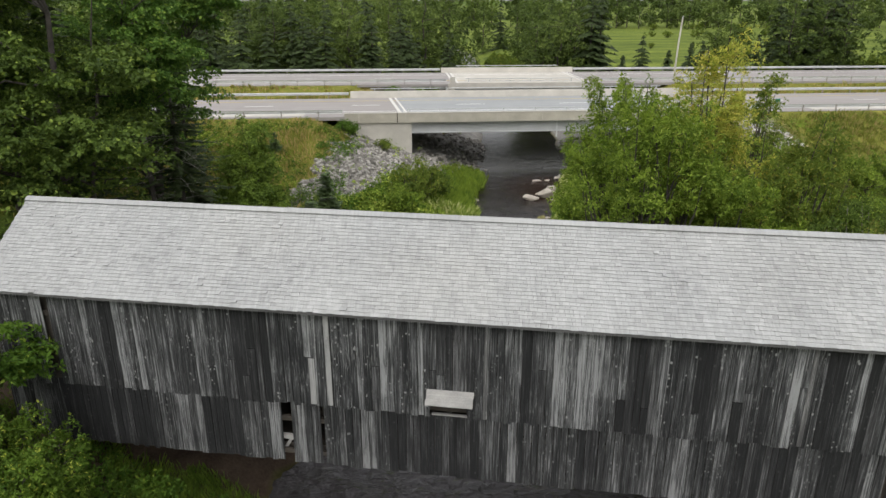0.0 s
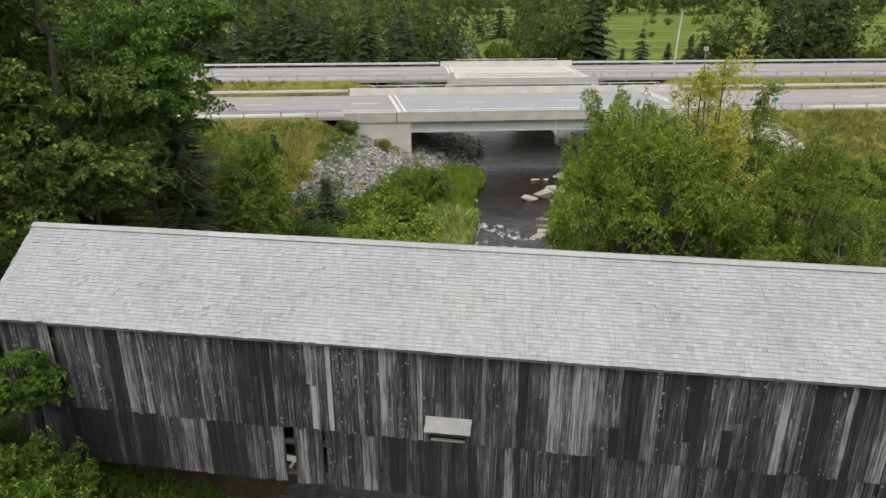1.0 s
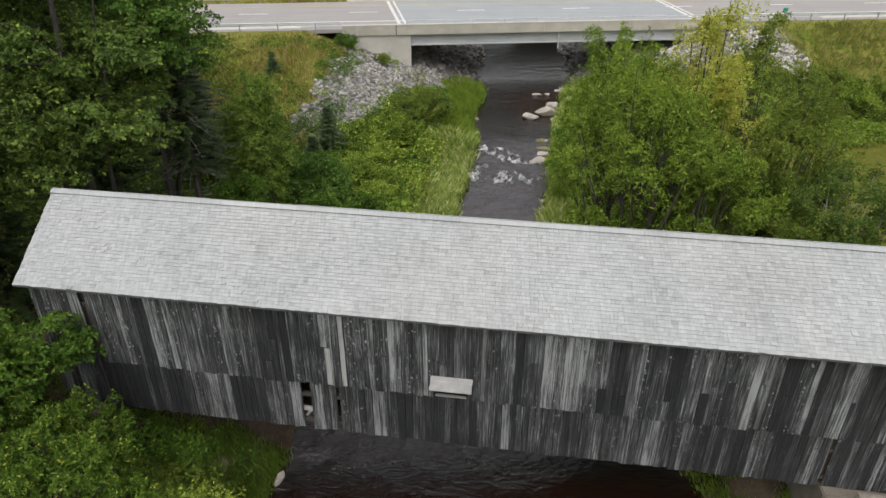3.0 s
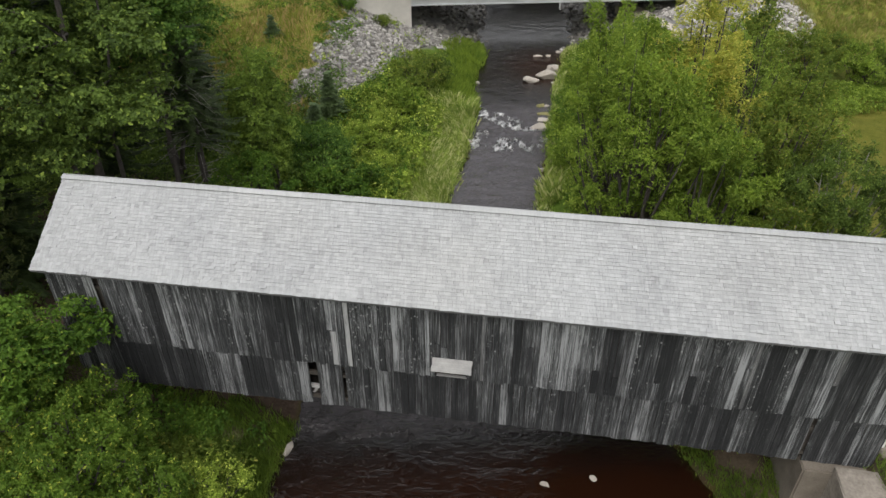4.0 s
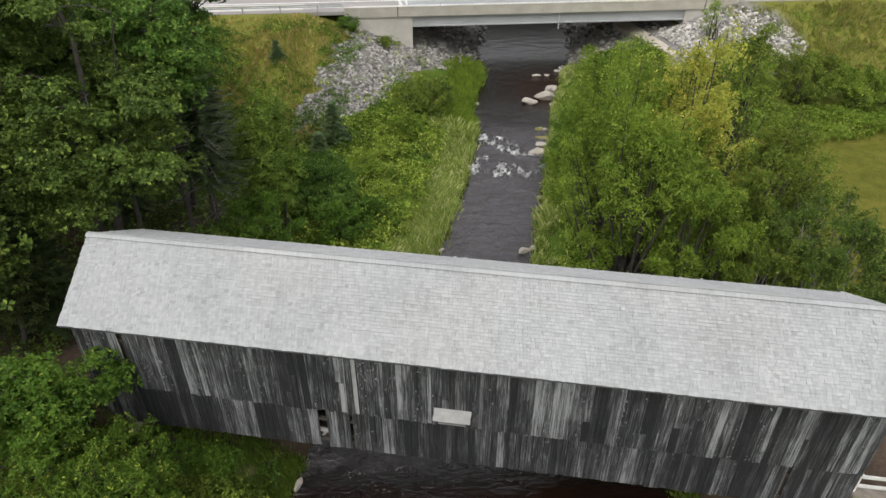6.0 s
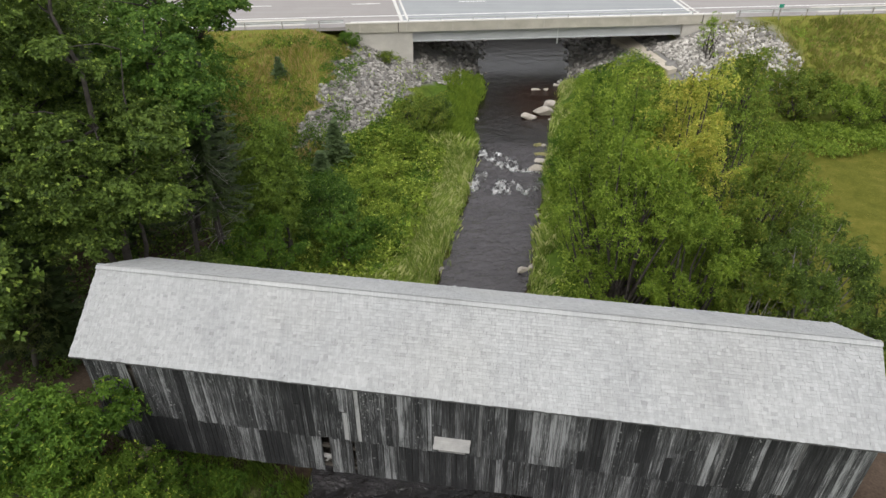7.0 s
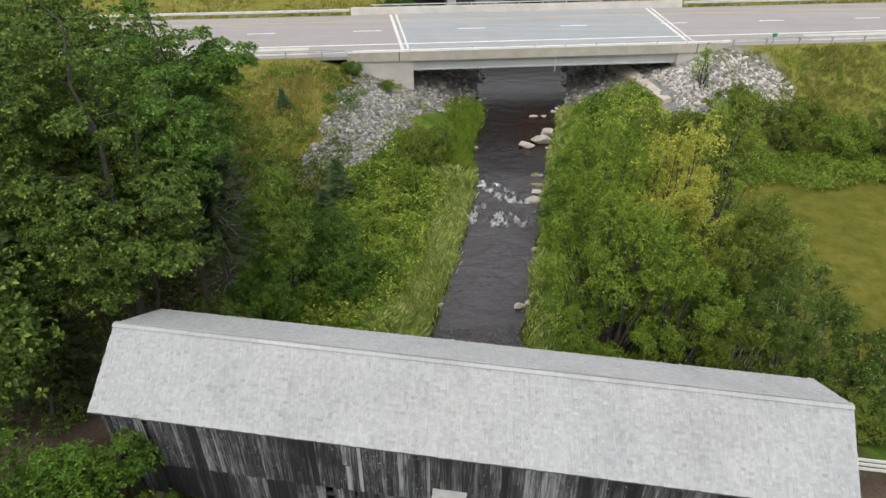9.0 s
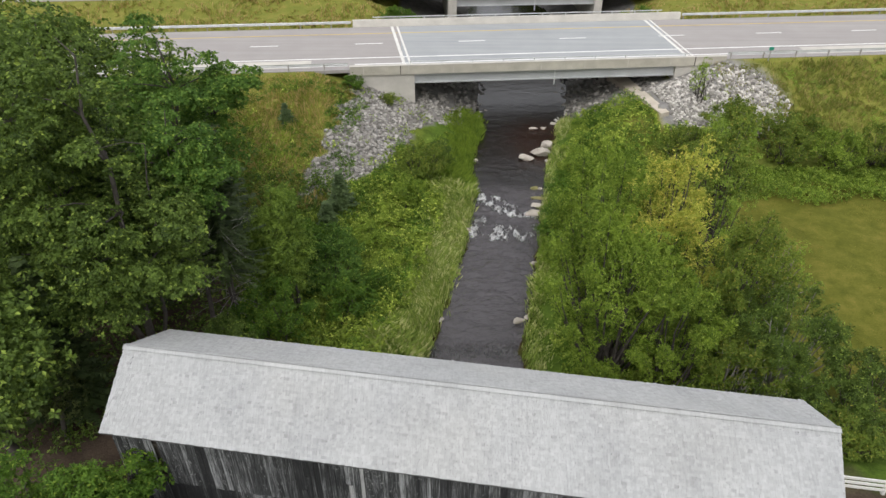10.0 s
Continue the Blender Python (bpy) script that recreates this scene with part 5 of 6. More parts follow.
# ---- trees beside the covered bridge ----
leaf_tree("tall dark green maple with layered leafy boughs", "tree", -17.2, 30.5, [(0, 0, 0.4, 0.5, 19.5, 0.26), (0.3, 0.2, 2.4, 0.6, 15, 0.15), (-0.2, 0, -4, 1, 16, 0.18)],
          [(-0.8, 0, 13.5, 3.5, 4.0, 7.4, 84, 1.05), (-4.4, 1.0, 13, 4.2, 4.2, 6.8, 66, 1.1), (3.2, -1.0, 9.6, 1.9, 2.4, 3.6, 26, 0.95), (-1.5, -2.2, 8.0, 3.4, 1.6, 2.6, 26, 1.0)], MAPLE, 62, 0.2, 21, flat=0.34, limbs=90)
leaf_tree("tall fresh green ash behind the bridge end", "tree", -17.2, 40.0, [(0, 0, 0.5, 0, 18, 0.3), (0.2, 0, 2.6, 0.5, 13.5, 0.16)],
          [(0.2, 0, 13.0, 3.9, 4.0, 6.2, 80, 1.1), (-4, 0, 11, 3.6, 3.6, 5.5, 40, 1.1), (3.9, 0.1, 15.8, 1.5, 1.6, 1.3, 16, 0.7)], ASH, 56, 0.21, 22, flat=0.34, limbs=70)
leaf_tree("big dark maple at the woods' edge", "tree", -25.0, 34.0, [(0, 0, 0, 0, 19, 0.35)], [(0, 0, 12.5, 5.6, 5.4, 8.2, 120, 1.3)], MAPLE, 40, 0.28, 23, flat=0.34, limbs=50)
leaf_tree("big dark maple in the woods", "tree", -27.0, 46.0, [(0, 0, 0, 0, 19, 0.35)], [(0, 0, 12.5, 5.6, 5.4, 7.8, 120, 1.3)], MAPLE, 28, 0.34, 24, flat=0.34, limbs=40)
leaf_tree("leafy maple beside the dirt approach", "tree", -22.5, 24.0, [(0, 0, 0, 0, 12, 0.25)], [(0, 0, 7.6, 3.8, 3.6, 5.0, 110, 1.1)], MAPLE, 24, 0.27, 25, flat=0.34)
conifer("dark spruce with dead lower branches", -13.7, 35.0, 13.4, 2.8, 22, SPRUCE, 31, 0.3, 0.36, thin=0.8, dead=60)
leaf_tree("young fresh green ash at the woods' edge", "tree", -14.8, 33.6, [(0, 0, 0.3, 0, 15.5, 0.16)], [(0.3, 0, 12.4, 2.0, 1.9, 3.2, 44, 0.75), (1.6, -0.4, 11.8, 1.3, 1.3, 1.6, 12, 0.65)], ASH, 44, 0.19, 27, flat=0.4, limbs=40)
conifer("dark spruce among the maples", -20.0, 36.5, 16.5, 3.2, 36, SPRUCE, 32, 0.45, 0.15)
conifer("dark spruce above the bridge end", -20.5, 27.0, 11.0, 2.6, 28, SPRUCE, 36, 0.42, 0.12)
conifer("tall dark spruce beside the highway slope", -18.0, 48.0, 13.0, 2.9, 30, SPRUCE, 38, 0.45, 0.1)
for k, (x, y) in enumerate(((-34, 40), (-33, 52), (-38, 60), (-30, 57), (-40, 48), (-24, 55))):
    leaf_tree("leafy tree of the roadside woods", "tree", x, y, [(0, 0, 0, 0, 13, 0.25)], [(0, 0, 8.5, 4.2, 4.0, 5.6, 70, 1.3)], MAPLE if k % 2 else ALDER, 14, 0.4, 300 + k, limbs=20, flat=0.55)
feathery("dense mid-green larch beside the stream bank", -11.0, 38.2, 9.4, 1.3, 42, LARCH, 33, 0.18, 16, 66, None, "larch_tree", "tree", 0.04, 0.45, 1.0)
conifer("young blue-green spruce on the bank", -9.0, 51.6, 4.3, 1.7, 30, BLUE_SPRUCE, 34, 0.34, 0.02, thin=1.5)
conifer("small young spruce on the grassy slope", -15.7, 63.6, 2.1, 1.0, 16, BLUE_SPRUCE, 35, 0.24, 0.03, thin=1.3)
conifer("young blue-green spruce on the bank", -9.9, 49.4, 2.8, 1.3, 26, BLUE_SPRUCE, 37, 0.3, 0.02, thin=1.4)
feathery("dense green shrub under the larch", -8.4, 41.6, 4.2, 2.3, 38, ASH, 41, 0.18, 10, 40, None, "bush", "bush", 0.15, 0.7)
feathery("rounded green shrub among the stones", -2.4, 57.6, 3.2, 2.6, 46, ALDER, 42, 0.17, 9, 36, None, "bush", "bush", 0.15, 0.7, 1.0)
feathery("dark green shrub above the water", -0.6, 61.2, 2.2, 1.5, 30, MAPLE, 49, 0.16, 9, 36, None, "bush", "bush", 0.15, 0.7, 1.0)
feathery("green shrub below the larch", -11.2, 34.6, 4.4, 2.4, 36, BRIGHT, 43, 0.18, 10, 40, None, "bush", "bush", 0.15, 0.7)
feathery("green shrub on the bank", -6.0, 46.5, 2.2, 1.8, 26, WILLOW, 46, 0.16, 8, 36, None, "bush", "bush", 0.15, 0.7, 1.0)
feathery("green shrub on the bank", -9.0, 45.0, 3.4, 2.1, 30, ASH, 47, 0.16, 9, 36, None, "bush", "bush", 0.15, 0.7, 1.0)
feathery("dark shrub beside the bridge", -13.4, 30.5, 3.4, 2.2, 30, MAPLE, 44, 0.2, 10, 40, None, "bush", "bush", 0.15, 0.8)
feathery("bright shrub at the end of the parapet", -9.9, 71.2, 1.5, 1.0, 26, BRIGHT, 45, 0.13, 7, 30, None, "bush", "bush", 0.1, 0.6, 1.0)
feathery("green shrub on the stony slope", -6.4, 70.5, 1.0, 0.9, 18, ALDER, 48, 0.12, 6, 30, None, "bush", "bush", 0.1, 0.6, 1.0)
# in front of the bridge end
leaf_tree("leafy young ash in front of the bridge end", "tree", -16.2, 17.9, [(0, 0, 0.3, 0, 6.2, 0.14), (0.2, 0, -1.4, -0.6, 5.8, 0.1), (0.1, 0.2, 2.2, 1.8, 4.4, 0.07)],
          [(0.4, 0.3, 4.2, 2.1, 1.7, 2.3, 44, 0.72), (-2.0, -0.4, 4.6, 2.2, 2.0, 2.4, 36, 0.75), (1.9, 2.2, 3.5, 0.8, 0.7, 1.1, 9, 0.6)], BRIGHT, 40, 0.19, 51, flat=0.32, limbs=60, wide=0.24)
leaf_tree("dull green pine above the dirt approach", "conifer tree", -20.6, 25.2, [(0, 0, 0.2, 0, 6.4, 0.16)],
          [(0, 0, 4.2, 1.9, 1.8, 2.4, 34, 0.7)], PINE, 46, 0.2, 52, flat=0.35, limbs=34, name="pine_tree", wide=0.12)
feathery("bright leafy shrub on the near bank", -13.4, 16.0, 4.2, 2.2, 46, NEAR_LEAF, 53, 0.15, 10, 40, None, "bush", "bush", 0.15, 0.7, 1.0)
feathery("bright leafy shrub on the near bank", -11.0, 15.4, 3.4, 1.8, 34, NEAR_LEAF, 54, 0.14, 9, 36, None, "bush", "bush", 0.1, 0.7, 1.0)
feathery("leafy green shrub beside the bridge end", -13.6, 18.0, 3.4, 2.2, 40, NEAR_LEAF, 56, 0.14, 10, 40, None, "bush", "bush", 0.1, 0.7, 1.0)
feathery("leafy green shrub beside the bridge end", -16.0, 18.3, 4.2, 2.4, 40, NEAR_LEAF, 57, 0.15, 10, 40, None, "bush", "bush", 0.1, 0.7, 1.0)
feathery("leafy shrub on the near bank", -9.4, 16.6, 2.0, 1.8, 30, HERB, 55, 0.13, 8, 36, None, "bush", "bush", 0.1, 0.7, 1.0)
# thicket on the other bank
feathery("broad many-stemmed willow beside the stream", 10.3, 32.6, 13.9, 4.3, 48, WILLOW, 61, 0.21, 17, 96, None, "tree", "tree", 0.18, 0.3, 0.85, wide=0.17, fan=0.4, rise=1.0, plume=True)
feathery("tall poplar with yellowing leaves", 14.0, 35.6, 15.6, 2.4, 24, POPLAR, 62, 0.2, 24, 84, None, "tree", "tree", 0.38, 0.3, 0.85, wide=0.17, fan=0.4, rise=1.0, plume=True)
feathery("green willow behind the thicket", 10.6, 38.6, 13.6, 3.4, 28, WILLOW, 63, 0.21, 17, 96, None, "tree", "tree", 0.25, 0.3, 0.85, wide=0.17, fan=0.4, rise=1.0, plume=True)
feathery("leafy tree in the thicket", 17.6, 34.0, 11.8, 3.6, 28, ALDER, 64, 0.21, 16, 76, None, "tree", "tree", 0.25, 0.3, 0.85, wide=0.17, fan=0.4, rise=1.0, plume=True)
feathery("leafy willow leaning over the bridge", 13.4, 30.4, 9.6, 3.0, 26, WILLOW, 71, 0.21, 15, 80, None, "tree", "tree", 0.2, 0.3, 0.85, wide=0.17, fan=0.4, rise=1.0, plume=True)
feathery("dark alder with pale stems beside the bridge", 20.0, 30.4, 9.2, 3.4, 26, MAPLE, 65, 0.2, 15, 76, PALE_BARK, "tree", "tree", 0.45, 0.3, 0.85, wide=0.17, fan=0.4, rise=1.0, plume=True)
feathery("dark alder with pale stems beside the bridge", 16.8, 29.2, 7.4, 2.8, 18, ALDER, 72, 0.2, 13, 60, PALE_BARK, "tree", "tree", 0.5, 0.3, 0.85, wide=0.17, fan=0.4, rise=1.0, plume=True)
for k, (x, y, h) in enumerate(((9.6, 30.0, 3.6), (11.8, 29.0, 3.4), (14.6, 28.4, 3.2), (17.4, 27.6, 3.4), (20.2, 27.4, 3.8), (19.0, 32.6, 4.4), (15.6, 32.0, 4.6))):
    feathery("dark leafy undergrowth shrub below the willows", x, y, h, 1.9, 24, (WILLOW, ALDER, MAPLE)[min(k, 2)], 770 + k, 0.18, 9, 40, None, "bush", "bush", 0.12, 0.7, 1.0)
feathery("slender alder behind the thicket", 20.6, 46.0, 12.2, 2.6, 22, ALDER, 66, 0.2, 15, 46, None, "tree", "tree", 0.3, 0.5, 1.0)
feathery("green alder thicket by the stream", 14.4, 45.0, 7.4, 3.8, 44, WILLOW, 67, 0.24, 13, 36, None, "tree", "tree", 0.15, 0.3, 0.85, wide=0.17, fan=0.4, rise=1.0, plume=True)
feathery("low green willow thicket by the stream", 15.2, 54.0, 4.6, 3.8, 44, WILLOW, 68, 0.24, 11, 35, None, "bush", "bush", 0.12, 0.3, 0.85, wide=0.17, fan=0.4, rise=1.0, plume=True)
feathery("low green willow thicket by the stream", 20.0, 52.0, 4.8, 3.6, 40, ALDER, 73, 0.2, 11, 44, None, "bush", "bush", 0.12, 0.5, 1.0)
feathery("slim young larch by the stone heap", 27.2, 69.8, 4.4, 0.8, 9, FIR, 69, 0.15, 10, 26, None, "larch_tree", "tree", 0.12, 0.6, 1.0)
feathery("slim young larch beside the thicket", 26.2, 60.5, 6.4, 1.3, 14, FIR, 76, 0.17, 12, 26, None, "larch_tree", "tree", 0.12, 0.5, 1.0)
feathery("sparse shrub with bare grey stems", 18.6, 40.5, 10.8, 2.6, 16, FIR, 77, 0.16, 12, 24, None, "tree", "tree", 0.3, 0.32, 0.9)
feathery("sparse shrub with bare grey stems", 23.6, 40.0, 5.6, 3.0, 34, FIR, 78, 0.15, 9, 12, PALE_BARK, "bush", "bush", 0.3, 0.32, 0.9)
feathery("leafy shrub at the bridge abutment", 23.8, 27.4, 3.6, 2.4, 34, MAPLE, 70, 0.17, 10, 40, None, "bush", "bush", 0.12, 0.7, 1.0)
feathery("leafy shrub at the bridge abutment", 21.6, 25.6, 2.6, 2.0, 30, ALDER, 74, 0.16, 9, 40, None, "bush", "bush", 0.12, 0.7, 1.0)
feathery("dark shrub beside the bridge approach", 25.5, 29.6, 4.2, 2.2, 30, MAPLE, 75, 0.17, 10, 40, None, "bush", "bush", 0.12, 0.7, 1.0)
for k, (x, y, s) in enumerate(((24, 61, 3.2), (29, 62.5, 3.4), (33.5, 62, 3.2), (38, 60.8, 3.0), (42.5, 61.2, 3.4), (47.5, 62, 3.6), (36, 64.6, 2.6), (52, 61.4, 3.2), (57, 62, 3.4), (25, 56, 3.4), (30, 66, 2.6), (62, 62, 3.0))):
    feathery("dense shrub between lawn and highway slope", x, y, s * 1.12, 3.0, 34, (ALDER, FIR, ALDER, WILLOW)[k % 4], 80 + k, 0.22, 9, 30, None, "bush", "bush", 0.12, 0.7, 1.0)

shrubs = [feathery("leafy green shrub on the stream bank", x, y, h, s, 22, leaf, 400 + k, 0.2, 8, 25, None, "bush", "bush", 0.1, 0.7, 1.0)
          for k, (x, y, h, s, leaf) in enumerate(((13.0, 60.0, 2.2, 1.5, WILLOW), (16.5, 63.0, 1.8, 1.3, HERB), (11.8, 49.5, 2.6, 1.5, BRIGHT), (-4.6, 50.5, 1.5, 1.2, HERB)))]
r3 = np.random.default_rng(31)
for x, y in ((-3.5, 93.5), (-1.0, 95.5), (-5.0, 96.5), (1.5, 92.5), (1.0, 97.0), (-7.0, 94.0), (22.5, 94.5), (24.5, 96.0), (20.5, 92.5), (26.5, 93.5), (8.9, 45.6), (9.7, 48.6), (10.3, 51.8), (10.9, 55.0), (11.4, 58.4), (12.0, 61.8), (12.8, 65.4), (14.6, 70.0), (14.5, 66), (17.5, 66.5), (19.2, 63.5), (15.2, 58.5), (17.8, 59.0), (12.6, 56.2), (12.2, 52.4), (10.9, 46.5), (20.5, 60.5), (22.0, 57.5), (16.0, 68.5), (13.6, 63.0), (22.5, 64.0),
             (-6.8, 49.0), (-6.4, 43.6), (-4.2, 44.4), (-9.6, 41.0), (-6.8, 38.4), (-5.6, 40.6), (-3.2, 53.2), (-11.0, 46.0), (-12.0, 42.5), (-11.5, 50.0), (-13.0, 47.0), (-14.0, 52.0)):
    plant_at(shrubs[int(r3.integers(3)) if x > 0 else int(r3.integers(4))], x, y, float(r3.uniform(0, 360)), float(r3.uniform(0.7, 1.15)) * (0.5 if x > 0 and 56 < y < 80 else 1.0), "bank shrubs")

# ---- woods beyond the highways ----
def bough_spruce(label, x, y, height, radius, seed, levels=17):
    """A spruce with tiers of drooping boughs."""
    rng = np.random.default_rng(seed)
    top = tagged(new("spruce_tree"), label, "conifer tree")
    top.location = (x, y, float(rough_land(x, y)) - 0.1)
    V = []
    for k in range(levels):
        t = (k + rng.uniform(-0.3, 0.3)) / levels
        zc = height * (0.04 + 0.95 * max(t, 0))
        reach = radius * (1 - max(t, 0)) ** 0.8 + 0.15
        n = 6 + int(5 * (1 - t))
        for j in range(n):
            a = rng.uniform(0, 6.283)
            L = reach * rng.uniform(0.65, 1.2)
            d, s = np.array([math.cos(a), math.sin(a), 0]), np.array([-math.sin(a), math.cos(a), 0])
            for i in range(4):
                f = 0.2 + 0.24 * i
                c = d * L * f + np.array([0, 0, zc - 0.32 * L * f + rng.normal() * 0.1])
                w = (0.32 * L * (1.25 - f) + 0.22) * rng.uniform(0.7, 1.3)
                e = c + d * L * 0.3 - np.array([0, 0, 0.12 * L])
                V += [c - s * w - np.array([0, 0, 0.3 * w]), c + np.array([0, 0, 0.12]), e - s * w * 0.3 - np.array([0, 0, 0.1 * w]),
                      c + s * w - np.array([0, 0, 0.3 * w]), c + np.array([0, 0, 0.12]), e + s * w * 0.3 - np.array([0, 0, 0.1 * w])]
    V = np.array(V)
    link_mesh("trunk", *tube([(0, 0, 0), (0, 0, height * 0.97)], (0.012 * height + 0.03, 0.015), 6), BARK, top)
    link_mesh("crown", V, np.arange(len(V)).reshape(-1, 3), SPRUCE, top)
    return top


def far_leaf_tree(label, x, y, height, width, leaf, seed, n=46, per=9, size=0.5):
    return leaf_tree(label, "tree", x, y, [(0, 0, 0, 0, height * 0.85, 0.2)], [(0, 0, height * 0.46, width, width, height * 0.5, n, height * 0.11)], leaf, per, size, seed, limbs=8, flat=0.75, far=n < 40)


masters = [bough_spruce("dark spruce of the far woods", -60 + 9 * k, 128.5 + 3 * (k % 2), 12 + 2.5 * k, 2.7 + 0.35 * k, 200 + k) for k in range(3)]
broad = [far_leaf_tree("leafy tree of the far woods", -34 + 8 * k, 137, 14 + k, 3.6 + 0.4 * k, (FAR_LEAF, FAR_LEAF, PALE_FAR_LEAF)[k], 210 + k) for k in range(3)]
tiny = [far_leaf_tree("leafy tree of the far tree line", 60 + 12 * k, 402, 14 + 2 * k, 5.8, (PALE_FAR_LEAF, FAR_LEAF)[k], 230 + k, 26, 16, 1.3) for k in range(2)]
shrub = feathery("low shrub behind the highway", 78, 126.5, 3.2, 2.6, 16, ALDER, 240, 0.4, 7, 20, None, "bush", "bush", 0.1, 0.7, 1.0)
r2 = np.random.default_rng(77)
rows = []
for x in np.arange(-92, 0, 3.6):
    rows.append((x + r2.normal() * 0.8, 127.0 + 0.066 * x + r2.normal() * 0.8, r2.uniform(0.5, 0.95), 0.97))
for x in np.arange(-96, 26, 4.6):
    rows.append((x + r2.normal() * 1.2, 135 + r2.normal() * 1.6, r2.uniform(0.85, 1.2), 0.68))
for x in np.arange(-100, 34, 5.4):
    rows.append((x + r2.normal() * 1.5, 144 + r2.normal() * 2, r2.uniform(1.0, 1.35), 0.6))
for x in np.arange(-110, 34, 6.5):
    rows.append((x + r2.normal() * 2, 156 + r2.normal() * 3, r2.uniform(1.1, 1.5), 0.6))
for x in np.arange(-60, 36, 7.5):
    rows.append((x + r2.normal() * 2, 185 + r2.normal() * 4, r2.uniform(1.0, 1.4), 0.3))
for x in np.arange(-50, 40, 8.0):
    rows.append((x + r2.normal() * 2, 235 + r2.normal() * 4, r2.uniform(1.0, 1.4), 0.3))
for x, y, s, dark in rows:
    d = max(np.interp(y, YS, XL) - x, x - np.interp(y, YS, XR))
    if d < 2.0 or (-4 < x < 12 and y < 131) or (3 < x < 13 and y < 262):
        continue
    src = masters[int(r2.integers(3))] if r2.random() < (dark if x < -4 else 0.3) else broad[int(r2.integers(3))]
    plant_at(src, x, y, float(r2.uniform(0, 360)), float(s), "far woods")
# the looser right-hand stand: (x, y, height scale, source)
for x, y, s, src in ((26.5, 129, 1.15, masters[2]), (28.6, 131, 1.2, masters[1]), (24.0, 130, 0.95, broad[0]), (21.0, 129, 1.0, broad[2]), (18.0, 130, 0.95, broad[1]), (17.5, 134, 1.0, broad[0]),
                     (51.2, 129, 0.95, broad[0]), (49.6, 131, 0.8, broad[2]), (53.2, 130, 0.8, broad[0]), (60.5, 129, 0.9, masters[1]), (63.0, 130.5, 1.15, broad[1]), (65.6, 130, 1.05, masters[2]), (68.0, 129, 1.1, broad[0]),
                     (70.2, 131, 1.2, masters[2]), (72.8, 130, 1.1, broad[1]), (67.0, 134, 1.3, broad[1]), (62.0, 134, 1.1, masters[2]), (74.5, 134, 1.2, masters[2]), (95, 150, 1.1, broad[1]), (101, 154, 1.2, masters[2])):
    plant_at(src, x, y, float(r2.uniform(0, 360)), s, "far woods")
for x, y, h in ((35.2, 126.5, 7.8), (39.8, 126.0, 5.2), (43.9, 126.6, 6.6), (46.2, 127.4, 6.8), (56.0, 127.6, 8.0), (31.8, 126.2, 4.6)):
    bough_spruce("young spruce behind the highway", x, y, h, 0.26 * h, int(h * 10), 13)
for x, y, s in ((82, 127, 1.1), (86, 128.5, 1.3), (75.5, 126, 0.9), (90, 128, 1.2), (95, 129, 1.1), (33.5, 126.8, 0.7), (58.5, 126.3, 0.8), (48.6, 126.5, 0.8), (-2.5, 128, 1.0), (11.0, 128, 0.9), (14.0, 127.5, 1.1)):
    plant_at(shrub, x, y, float(r2.uniform(0, 360)), s, "shrubs behind the highway")
for k in range(44):
    y = float(r2.uniform(126, 200))
    x = float(r2.choice([np.interp(y, YS, XL) - r2.uniform(0.8, 4.5), np.interp(y, YS, XR) + r2.uniform(0.8, 4.5)]))
    plant_at(shrub, x, y, float(r2.uniform(0, 360)), float(r2.uniform(0.5, 1.2)), "shrubs behind the highway")
for k in range(60):
    plant_at(shrub, float(r2.uniform(30, 190)), float(r2.choice([r2.uniform(150, 240), r2.uniform(300, 325), r2.uniform(370, 395)])), float(r2.uniform(0, 360)), float(r2.uniform(0.4, 1.1)), "field shrubs")
for y0, gaps in ((400, ((162, 174), (203, 216))), (416, ((160, 172), (206, 220))), (640, ((0, 1),))):
    for x in np.arange(-120, 380 if y0 < 500 else 560, 6.5 if y0 < 500 else 11.0):
        xx = x + r2.normal() * 2.5
        if any(a < xx < c for a, c in gaps):
            continue
        plant_at(tiny[int(r2.integers(2))], xx, y0 + r2.normal() * 5, float(r2.uniform(0, 360)), float(r2.uniform(0.7, 1.25)) * (1.0 if y0 < 500 else 1.9), "far tree line")
for x, y, s in ((95, 330, 0.2), (128, 380, 0.3), (84, 300, 0.2), (150, 360, 0.25), (110, 300, 0.2)):
    plant_at(tiny[0], x, y, 40.0, s, "field trees")

# ---- grass and herbs ----
g = np.random.default_rng(99)


def bank(side, lo, hi, y0, y1):
    def keep(x, y):
        d = (np.interp(y, YS, XL) - x) if side < 0 else (x - np.interp(y, YS, XR))
        return (d > lo) & (d < hi + 0.8 * np.sin(y * 0.9)) & (y > y0) & (y < y1)
    return keep


grass_patch("tall_grass", "tall pale green grass along the water's edge", g, (-9, 4), (34, 74), 40000, 1.05, 0.032, BLADE, bank(-1, 0.0, 3.4, 34, 58))
grass_patch("tall_grass", "tall green grass along the water's edge", g, (-2, 5), (57, 76), 14000, 0.9, 0.035, SHADE_BLADE, bank(-1, 0.0, 3.2, 57, 76))
grass_patch("tall_grass", "tall pale green grass along the water's edge", g, (4, 16), (33, 74), 12000, 0.9, 0.035, BLADE, bank(1, 0.0, 1.6, 33, 74))
grass_patch("slope_grass", "dry yellowing grass on the highway slope", g, (-40, -6), (52, 74), 50000, 0.55, 0.04, DRY_BLADE, lambda x, y: (y < road_near(x) - 9) & (np.interp(y, YS, XL) - x > 11) & ~stony(x, y))
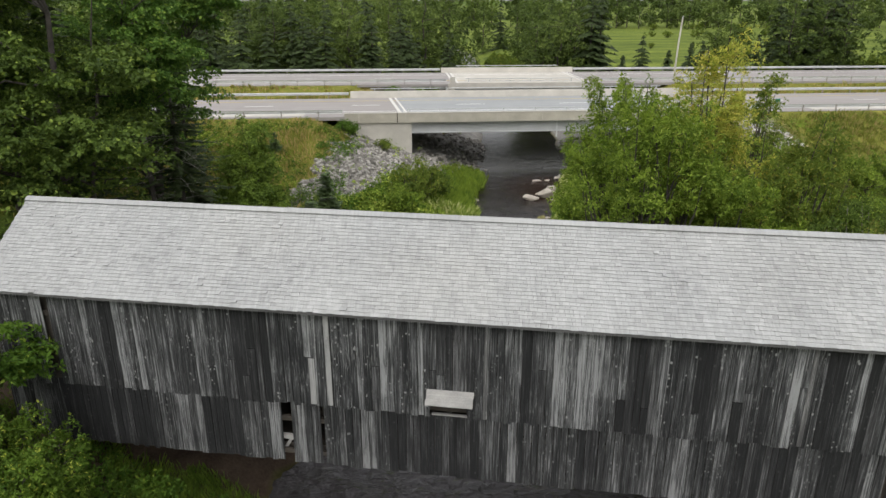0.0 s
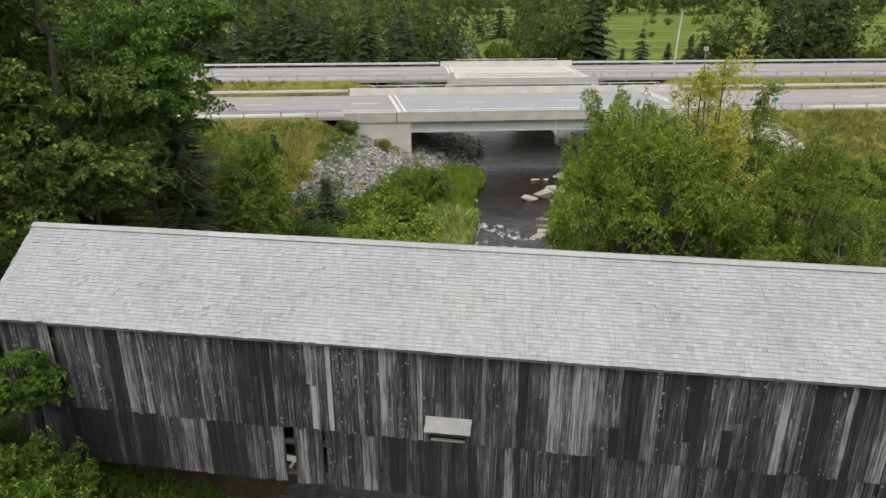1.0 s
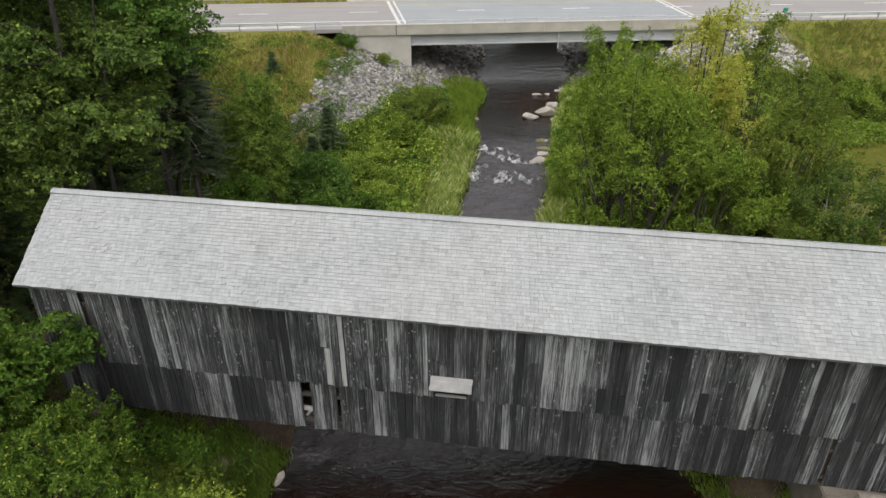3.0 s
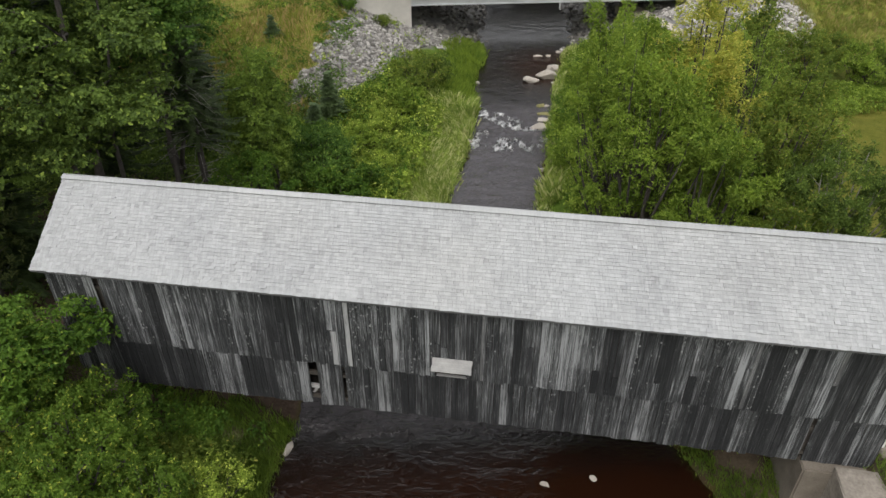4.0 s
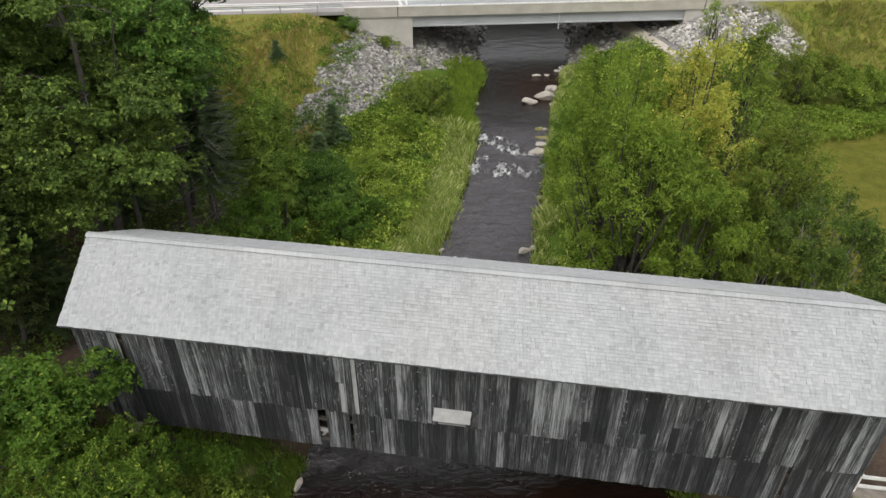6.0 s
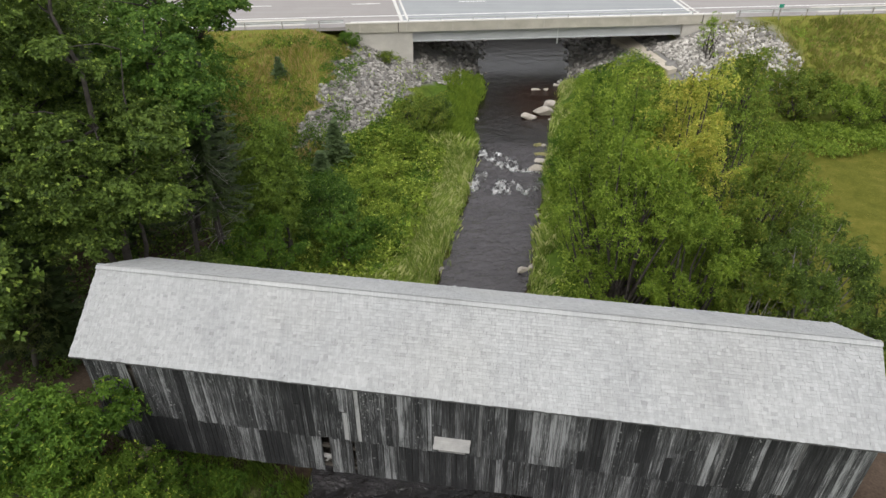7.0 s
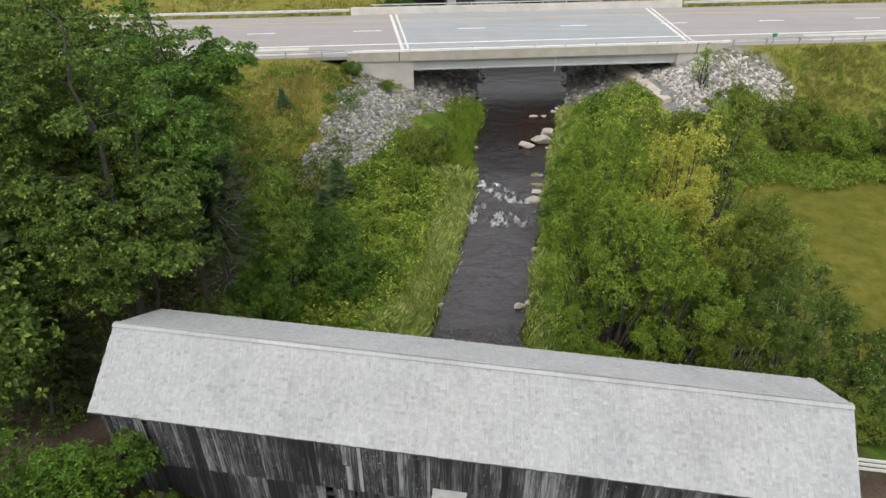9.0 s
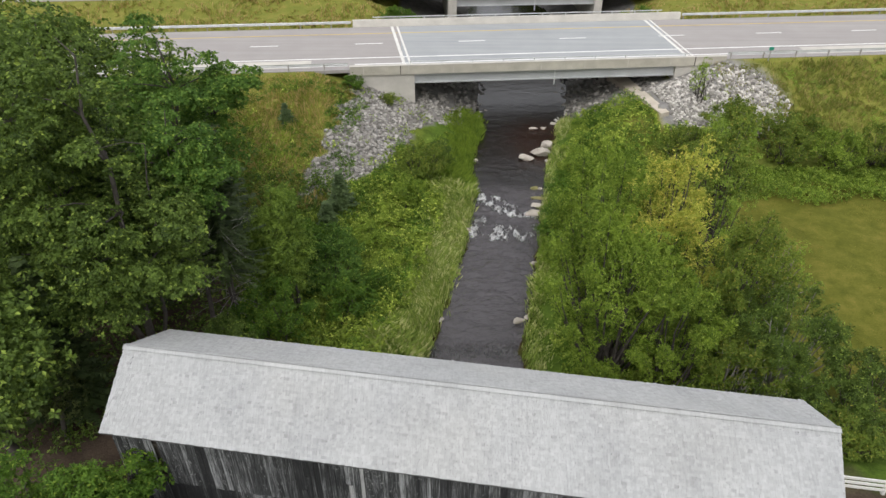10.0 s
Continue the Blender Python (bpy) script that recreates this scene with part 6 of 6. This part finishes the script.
grass_patch("slope_grass", "dry grass on the highway slope", g, (30, 75), (58, 80), 42000, 0.5, 0.04, SLOPE_BLADE, lambda x, y: (y < road_near(x) - 9) & (land(x, y) > 2.2))
grass_patch("lawn_grass", "short mown grass of the lawn", g, (24, 62), (28, 54), 60000, 0.13, 0.03, LAWN_BLADE, lambda x, y: x > 24.3)
grass_patch("median_grass", "dry grass between the carriageways", g, (-70, 90), (84, 108), 30000, 0.6, 0.06, DRY_BLADE, lambda x, y: (y > road_near(x) + 6.9) & (y < road_far(x) - 8.8) & ((x < 0) | (x > 22)))
def clear(keep):
    """Leaves the stones bare."""
    def chosen(x, y):
        return keep(x, y) & ~stony(x, y)
    return chosen


def off_path(x, y):
    return (x < 19.8 + (81 - y) * 0.16) | (y < 66.0)


def thick(keep, scale, level, seed):
    """Keeps plants in irregular patches."""
    def chosen(x, y):
        v = np.array([noise.noise((a * scale, b * scale, seed)) for a, b in zip(x, y)])
        return keep(x, y) & (v > level)
    return chosen


def near_bank(lo, back):
    """The bank in front of the covered bridge, up to a distance short of its shade."""
    def keep(x, y):
        d = np.interp(y, YS, XL) - x
        return (d > lo) & (d < 12) & (y < 22.2 - 0.155 * (x + 10) - back)
    return keep


herb_patch("undergrowth", "bright green leafy undergrowth on the bank", g, (-14, 2), (33, 62), 5200, 0.22, 0.85, HERB, clear(bank(-1, 2.4, 12, 33, 62)), 11)
herb_patch("undergrowth", "tall yellow-green weeds on the bank", g, (-14, 2), (33, 62), 2200, 0.15, 1.2, BRIGHT, clear(thick(bank(-1, 3.0, 12, 33, 62), 0.35, 0.05, 3.0)), 12)
herb_patch("undergrowth", "dark broad-leaved weeds on the bank", g, (-14, 3), (33, 74), 1800, 0.2, 1.0, ALDER, clear(thick(bank(-1, 2.6, 12, 33, 74), 0.3, 0.12, 8.0)), 11)
herb_patch("undergrowth", "leafy undergrowth on the bank", g, (5, 28), (30, 74), 5600, 0.2, 0.9, HERB, lambda x, y: bank(1, 1.8, 16, 30, 74)(x, y) & off_path(x, y), 11)
herb_patch("undergrowth", "tall yellow-green weeds on the bank", g, (5, 26), (30, 74), 2400, 0.16, 1.3, BRIGHT, lambda x, y: thick(bank(1, 2.0, 13, 30, 74), 0.35, 0.05, 5.0)(x, y) & off_path(x, y), 12)
herb_patch("undergrowth", "dark undergrowth below the maples", g, (-32, -9), (24, 56), 5000, 0.2, 0.9, MAPLE, lambda x, y: (x < -10) & ((y > 32) | (x < -19)), 11)
herb_patch("undergrowth", "weeds on the dry highway slope", g, (-36, -6), (54, 73), 1700, 0.15, 0.5, BRIGHT, thick(lambda x, y: (y < road_near(x) - 10) & (np.interp(y, YS, XL) - x > 11), 0.25, 0.0, 2.0), 12)
herb_patch("undergrowth", "green weeds low on the dry slope", g, (-30, -8), (50, 70), 1300, 0.15, 0.45, HERB, clear(thick(lambda x, y: (np.interp(y, YS, XL) - x > 11) & (y < 69), 0.22, 0.06, 12.0)), 10)
herb_patch("undergrowth", "weeds among the rubble", g, (-14, 2), (54, 74), 260, 0.15, 0.5, FIR, thick(lambda x, y: (np.interp(y, YS, XL) - x > 2) & (np.interp(y, YS, XL) - x < 14) & (y < 72.5), 0.5, 0.2, 6.0), 11)
def tufts_at(spots):
    """Keeps plants in round patches."""
    def keep(x, y):
        return np.any([np.hypot(x - a, y - b) < r for a, b, r in spots], axis=0)
    return keep


herb_patch("undergrowth", "green weeds growing between the stones", g, (-14, 2), (54, 74), 420, 0.15, 0.45, HERB,
           tufts_at(((-5.4, 72.0, 1.0), (-4.4, 69.6, 0.9), (-3.9, 65.9, 0.8), (-5.3, 62.8, 0.9), (-7.8, 58.0, 0.9), (-6.1, 58.4, 0.8), (-10.2, 55.7, 1.0), (-9.6, 66.0, 0.7), (-8.2, 70.6, 0.8), (-10.9, 60.2, 0.7))), 10)
herb_patch("undergrowth", "weeds on the highway slope", g, (30, 75), (60, 80), 900, 0.16, 0.4, FIR, thick(lambda x, y: (y < road_near(x) - 10) & (land(x, y) > 2.2), 0.2, 0.05, 4.0), 12)
herb_patch("undergrowth", "leafy strip of herbs beside the lawn", g, (26, 64), (53, 60), 4600, 0.18, 0.8, WILLOW, lambda x, y: y > 54 + 0.6 * np.sin(x * 0.7), 11)
herb_patch("undergrowth", "ferns and weeds beneath the covered bridge", g, (-18, -6), (8, 22), 2200, 0.14, 0.5, BRIGHT, thick(near_bank(0.6, 0.8), 0.5, 0.0, 7.0), 12)
herb_patch("undergrowth", "leafy green undergrowth on the near bank", g, (-20, -6), (6, 19.5), 4600, 0.14, 0.7, ALDER, thick(near_bank(0.8, 2.2), 0.4, -0.3, 2.0), 12)
grass_patch("bank_grass", "green grass on the bank beneath the covered bridge", g, (-18, -6), (9, 24), 44000, 0.42, 0.018, NEAR_BLADE, thick(near_bank(-0.2, 0.0), 0.6, -0.3, 9.0))
grass_patch("bank_grass", "green grass on the bank beneath the covered bridge", g, (10, 20), (12, 24), 14000, 0.4, 0.02, NEAR_BLADE, thick(bank(1, 0.1, 5, 10, 22), 0.6, -0.2, 9.0))
